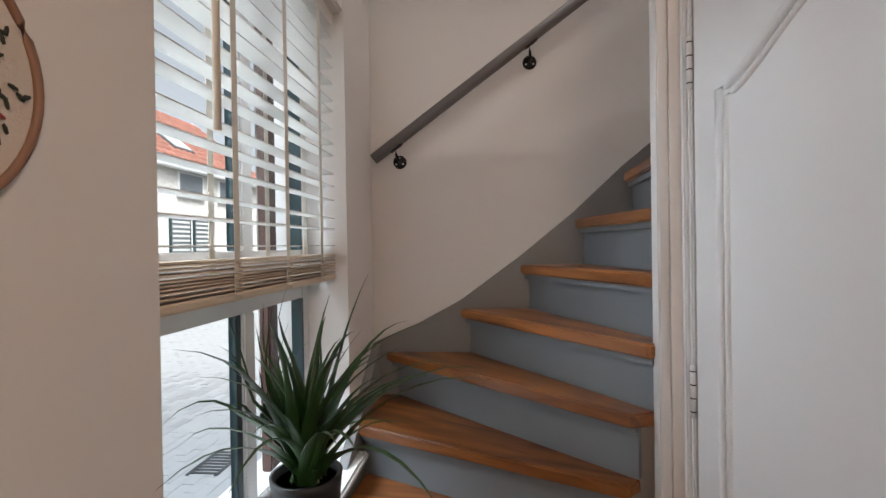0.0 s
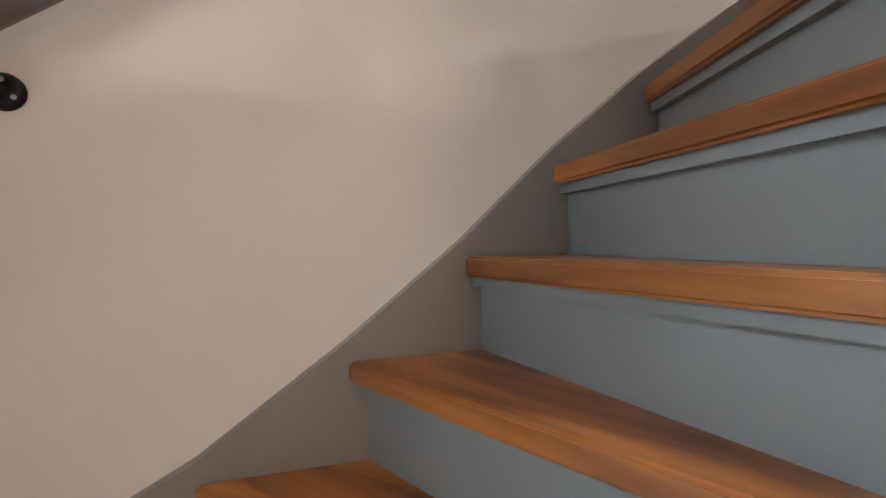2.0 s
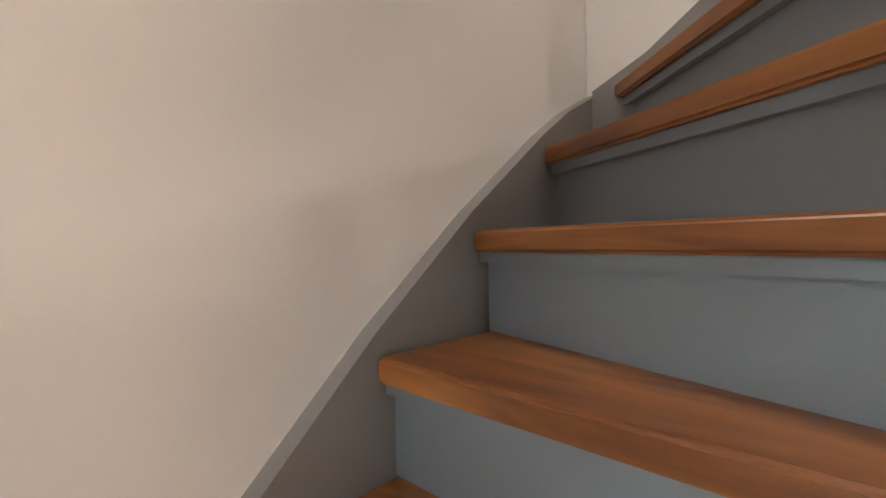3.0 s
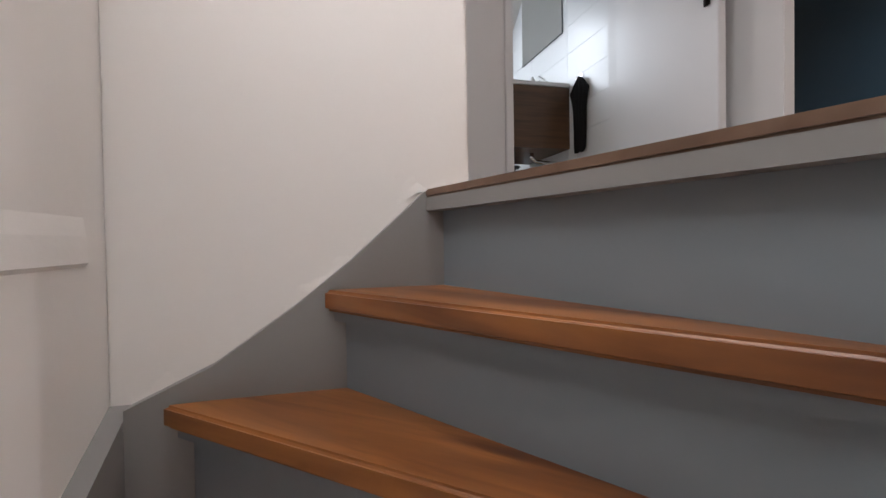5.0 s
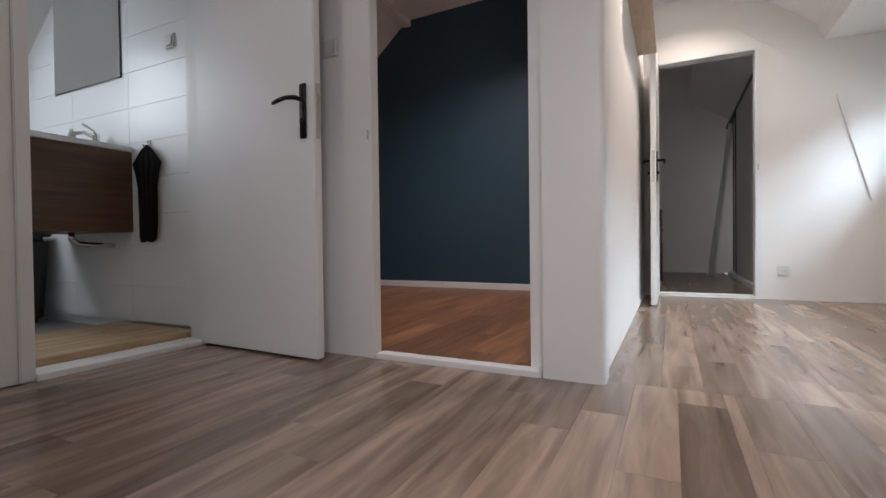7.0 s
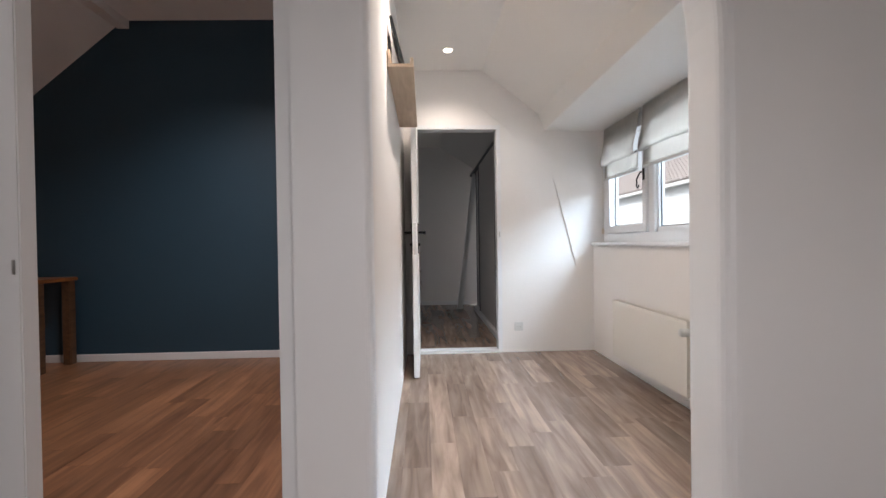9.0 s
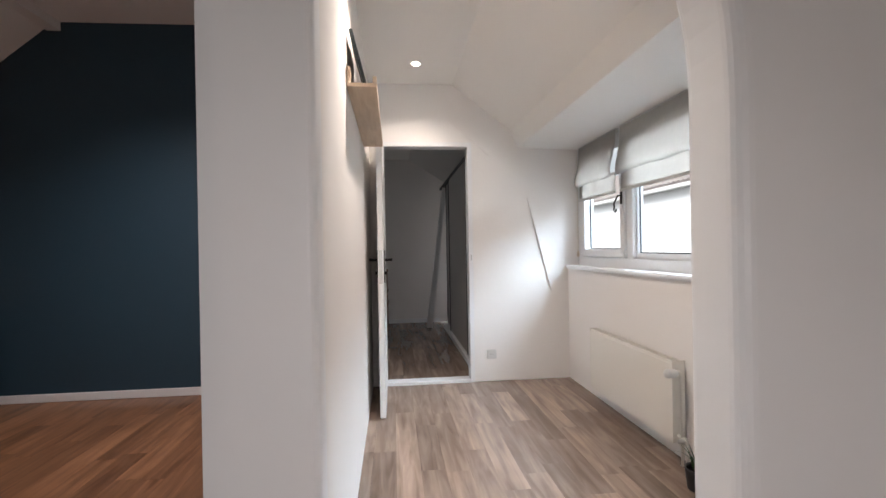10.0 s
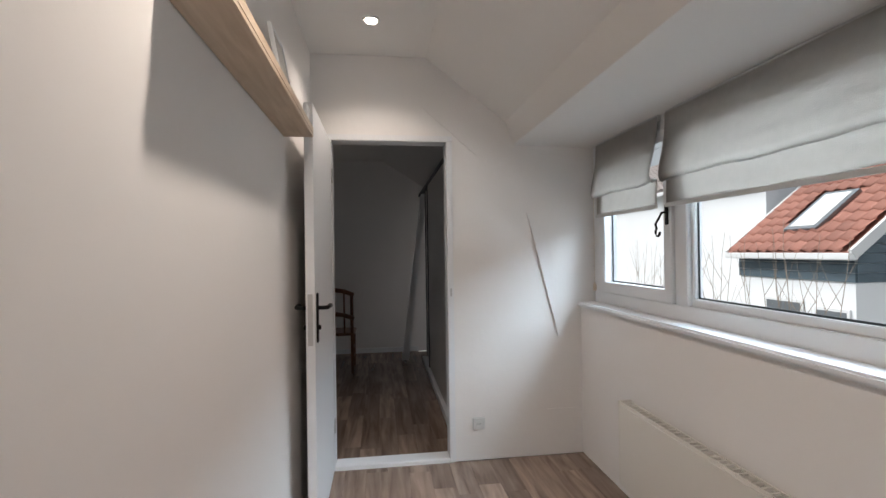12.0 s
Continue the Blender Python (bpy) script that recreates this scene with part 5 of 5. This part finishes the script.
def house(name, label, x0, x1, y, eave, ridge, wall, windows, tiles, cover="rooftile"):
    """A low house along the street: wall, eaves, roof slope, windows; its roof rises away from the street."""
    root = thing(name, label, "house", ((x0 + x1) / 2, y - 2, ST))
    bm = bmesh.new()
    prism(bm, [(y, ST - 0.012), (y, eave), (y - 3.0, ridge), (y - 6.0, eave), (y - 6.0, ST - 0.012)], x0, x1, "x")
    part("wall", bm, M[wall], root)
    sl = math.atan2(ridge - eave, 3.0)
    L = math.hypot(ridge - eave, 3.0) + 0.25
    rm = pose(0, y + 0.2, eave - 0.2 * math.tan(sl) + 0.03, -math.degrees(sl), 0, 0)
    bm = bmesh.new()
    box(bm, x0 - 0.12, x1 + 0.12, -L, 0, 0.0, 0.05, rm)
    roof = part("roof", bm, M[cover], root)
    bm = bmesh.new()
    box(bm, x0 - 0.15, x1 + 0.15, y + 0.1, y + 0.3, eave - 0.24, eave - 0.1)
    bevel(bm, 0.02)
    part("gutter", bm, M["white"], root)
    for xa in (x0 - 0.16, x1 + 0.1):
        bm = bmesh.new()
        box(bm, xa, xa + 0.06, -L, 0.02, -0.1, 0.1, rm)
        part("verge_board", bm, M["white"], root)
    tb = bmesh.new()
    k = 6
    prof = [(0.3 * j / k - 0.15, 0.035 + 0.03 * math.cos(2 * math.pi * j / k)) for j in range(k + 1)]
    va = [[tb.verts.new((px, yy, pz + h)) for px, pz in prof] for yy, h in ((0.0, 0.03), (-0.36, 0.0))]
    for j in range(k):
        tb.faces.new((va[0][j], va[0][j + 1], va[1][j + 1], va[1][j]))
    lo = [tb.verts.new((px, 0.0, pz - 0.01)) for px, pz in prof]
    for j in range(k):
        tb.faces.new((lo[j], lo[j + 1], va[0][j + 1], va[0][j]))
    tm = mesh_of("roof_tile", tb, M[cover], True)
    cols, rows_ = int((x1 - x0) / 0.28), int(L / 0.32)
    many, far = cols * rows_ > 360, []
    for c in range(cols):
        for r in range(rows_):
            if tiles and tiles[0] - 0.15 < x0 + c * 0.28 + 0.15 < tiles[1] + 0.15 and tiles[2] < r * 0.32 < tiles[3]:
                continue
            mt_ = rm @ Matrix.Translation((x0 + 0.15 + c * 0.28, -r * 0.32, 0.05))
            if many:
                far.append(mt_)
                continue
            ob = new("roof_tile", tm)
            ob.parent = root
            ob.matrix_parent_inverse = root.matrix_basis.inverted()
            ob.matrix_basis = mt_
    if far:
        bm = bmesh.new()
        for mt_ in far:
            ring = [[bm.verts.new(mt_ @ Vector((px, yy, pz + h))) for px, pz in prof] for yy, h in ((0.0, -0.01), (0.0, 0.03), (-0.36, 0.0))]
            for qa, qb in zip(ring, ring[1:]):
                for j in range(k):
                    bm.faces.new((qa[j], qa[j + 1], qb[j + 1], qb[j]))
        tagged(part("roof_tiles", bm, M[cover], root), kind="stuff")
    if tiles:
        a, b, c, d = tiles
        bm = bmesh.new()
        box(bm, a, b, -d, -c, 0.05, 0.14, rm)
        bevel(bm, 0.01)
        sk = part("skylight", bm, M["zinc"], root, "grey roof window")
        bm = bmesh.new()
        box(bm, a + 0.1, b - 0.1, -d + 0.1, -c - 0.1, 0.141, 0.15, rm)
        part("pane", bm, M["tile"], sk)
    for wx, wz, ww, wh, shut in windows:
        bm = bmesh.new()
        box(bm, wx - ww / 2 - 0.06, wx + ww / 2 + 0.06, y, y + 0.04, wz - 0.06, wz + wh + 0.06)
        wn_ = part("window", bm, M["green_frame" if shut else "white"], root)
        bm = bmesh.new()
        box(bm, wx - ww / 2, wx + ww / 2, y + 0.041, y + 0.05, wz, wz + wh)
        part("pane", bm, M["zinc"], wn_)
        if shut:
            for j in range(10):
                bm = bmesh.new()
                z = wz + 0.04 + j * (wh - 0.08) / 9.5
                box(bm, wx - ww / 2 + 0.02, wx + ww / 2 - 0.02, y + 0.052, y + 0.06, z, z + 0.06)
                part("shutter_slat", bm, M["plastic"], wn_)
        bm = bmesh.new()
        box(bm, wx - ww / 2 - 0.1, wx + ww / 2 + 0.1, y, y + 0.1, wz - 0.12, wz - 0.06)
        part("sill", bm, M["white"], wn_)
    return root


h1 = house("street_house", "low white house with red roof tiles and a roof window", 7.5, 10.3, -9.2, 1.3, 3.6, "white_wall", [(7.95, -0.35, 0.6, 0.4, False), (9.05, -0.28, 0.85, 0.42, False)], (8.55, 9.35, 0.7, 2.1))
# blue-grey boards on the upper wall and the gable
for j in range(3):
    bm = bmesh.new()
    z = 0.64 + j * 0.18
    box(bm, 7.48, 10.3, -9.2, -9.17, z, z + 0.172)
    part("siding_board", bm, M["siding"], h1)
for j in range(16):
    z = 0.64 + j * 0.18
    w0 = 0.0 if z < 1.2 else (z - 1.2) * 3.0 / 2.3
    if w0 < 2.9:
        bm = bmesh.new()
        box(bm, 7.465, 7.498, -12.2 - (3.0 - w0), -9.2 - w0, z, z + 0.172)
        part("siding_board", bm, M["siding"], h1)
house("street_house", "plain white rendered house across the street", 10.9, 32.0, -10.5, 3.4, 5.2, "white_wall", [(28.0, 0.6, 0.9, 1.2, False), (15.2, -1.8, 0.9, 1.4, False)], None, "greytile")
house("street_house", "whitewashed brick house with red roof tiles and shuttered windows", -17.0, -9.2, -9.6, 1.2, 3.6, "brick", [(-12.2, -1.7, 0.75, 1.3, True), (-13.2, -1.7, 0.75, 1.3, True), (-15.2, -1.7, 0.75, 1.3, True), (-12.7, 0.35, 1.0, 0.55, False), (-14.6, 0.35, 1.0, 0.55, False), (-10.4, -2.4, 0.95, 2.0, False)], (-13.6, -12.7, 0.9, 2.0))
house("street_house", "low white house further along the street", -8.6, 6.6, -10.8, 2.2, 4.4, "white_wall", [(-6.5, -1.7, 0.9, 1.3, False), (-3.0, -1.7, 0.9, 1.3, False), (1.0, -1.7, 0.9, 1.3, False), (4.5, -1.7, 0.9, 1.3, False)], None)


def bare_bush(x, y, seed, label):
    rng = random.Random(seed)
    root = thing("bare_shrub", label, "shrub", (x, y, ST), "bare shrubs")
    for i in range(6):
        bm = bmesh.new()
        p = Vector((x + rng.uniform(-0.3, 0.3), y + rng.uniform(-0.2, 0.2), ST))
        d = Vector((rng.uniform(-0.16, 0.16), rng.uniform(-0.1, 0.1), 1)).normalized()
        pts = [p.copy()]
        for k in range(8):
            p = p + d * rng.uniform(0.45, 0.62)
            d = (d + Vector((rng.uniform(-0.13, 0.13), rng.uniform(-0.1, 0.1), 0.04))).normalized()
            pts.append(p.copy())
        tube(bm, pts, 0.014, 6, [1 - 0.1 * k for k in range(9)])
        for k in (3, 4, 5, 6):
            e = pts[k] + Vector((rng.uniform(-0.5, 0.5), rng.uniform(-0.2, 0.2), rng.uniform(0.5, 0.9)))
            tube(bm, [pts[k], (pts[k] + e) / 2 + Vector((0, 0, -0.05)), e], 0.006, 5, (1, 0.7, 0.3))
        part("stem", bm, M["bark"], root)


for k, (x, y) in enumerate(((7.9, -7.6), (6.6, -7.4), (9.4, -7.8), (11.6, -8.0), (13.4, -8.6))):
    bare_bush(x, y, 20 + k, "tall bare shrub with thin upright stems")

gr = thing("drain_grate", "dark iron drain grate set in the street paving", "drain", (-3.35, -2.95, ST))
for i in range(8):
    bm = bmesh.new()
    box(bm, -3.47 + i * 0.045, -3.447 + i * 0.045, -3.05, -2.87, -0.02 + ST, ST + 0.006)
    part("bar", bm, M["dark"], gr)
for a, b in ((-3.075, -3.05), (-2.87, -2.845)):
    bm = bmesh.new()
    box(bm, -3.49, -3.11, a, b, ST - 0.02, ST + 0.006)
    part("edge", bm, M["dark"], gr)


# ---- pieces of floors and walls ----
def planks(parent_name, label, x0, x1, y0, y1, material, width=0.128, seed=1, clip=()):
    """Laminate planks along x, in staggered rows; clip: (point, normal) half planes that are cut away."""
    rng = random.Random(seed)
    base = bpy.data.objects[parent_name]
    y = y0
    while y < y1 - 0.004:
        w = min(width, y1 - y)
        x = x0 - rng.uniform(0, 1.1)
        while x < x1:
            ln = rng.choice((0.62, 0.85, 1.22))
            a, b = max(x, x0), min(x + ln, x1)
            x += ln
            if b - a < 0.01:
                continue
            bm = bmesh.new()
            box(bm, a + 0.0003, b - 0.0003, y + 0.0003, y + w - 0.0003, -0.0118, 0.0)
            for co, no in clip:
                bmesh.ops.bisect_plane(bm, geom=bm.verts[:] + bm.edges[:] + bm.faces[:], plane_co=co, plane_no=no, clear_outer=True)
            if not bm.faces:
                bm.free()
                continue
            bmesh.ops.transform(bm, matrix=Matrix.Translation((-a, -y, 0)), verts=bm.verts)
            ob = part("plank", bm, M[material], base)
            ob.matrix_basis = Matrix.Translation((a, y, 0))
        y += width
    return base


na = Vector((NOSE[0][0][0], NOSE[0][0][1], 0))
nb = Vector((NOSE[0][1][0], NOSE[0][1][1], 0))
nd = (nb - na).normalized()
nn = Vector((nd.y, -nd.x, 0))       # towards the open stairwell
planks("floor_landing_base", "", -1.41, 0.06, -1.8, -0.36, "laminate", seed=2)
planks("floor_landing_base", "", -1.66, 0.06, -0.36, 0.368, "laminate", seed=3, clip=((na - nn * 0.022, nn),))
planks("floor_landing_base", "", -1.55, 0.06, 0.368, 1.876, "laminate", seed=4)
planks("floor_dormer_base", "", 0.06, EX - 0.01, -1.72, 0.0, "laminate", seed=5)
planks("floor_bedroom", "", 0.062, 2.886, 0.1, 4.4, "laminate_warm_lit", seed=6)
planks("floor_back_bedroom", "", EX + 0.105, 6.186, -0.9, 1.6, "laminate", seed=7)
bm = bmesh.new()
prism(bm, [tuple(na.xy), tuple(nb.xy), tuple((nb - nn * 0.022).xy), tuple((na - nn * 0.022).xy)], -0.0148, 0.0015)
bevel(bm, 0.003, 2)
part("edge_strip", bm, M["edge"], stairs, "brown edge strip of the landing")

tw = bpy.data.objects["wall_between_landings"]
for r in range(11):
    for c in range(4):
        bm = bmesh.new()
        a, z = 2.006 + c * 0.6 - (0.0), 0.06 + r * 0.2055
        box(bm, -0.03, -0.0005, a + 0.001, min(a + 0.599, 4.39), z + 0.001, z + 0.2045)
        part("wall_tile", bm, M["tile"], tw)

gd = bpy.data.objects["ground"]
pv = bmesh.new()
box(pv, -0.098, 0.098, -0.041, 0.041, -0.012, 0.0)
paver_mesh = mesh_of("paver", pv, M["paver"])
rng = random.Random(9)
count = 0
rest = bmesh.new()
for i in range(90):
    for j in range(28):
        x, y = -11.5 + j * 0.4 + 0.1 * (i % 4), -9.4 + i * 0.0845
        # zigzag courses
        for s in (0, 1):
            px, py = x + 0.2 * s, y
            near = -5.6 < px < -2.2 and -5.2 < py < -2.4
            mm = pose(px, py, ST + rng.uniform(-0.002, 0.002), rng.uniform(-0.6, 0.6), rng.uniform(-0.6, 0.6), 0)
            if near and count < 300:
                ob = new("paver", paver_mesh)
                ob.parent = gd
                ob.matrix_basis = mm
                count += 1
            else:
                box(rest, -0.098, 0.098, -0.041, 0.041, -0.011, 0.0, mm)
pvr = part("pavers", rest, M["paver"])
tagged(pvr, "grey brick pavers of the street", "paving", kind="stuff")
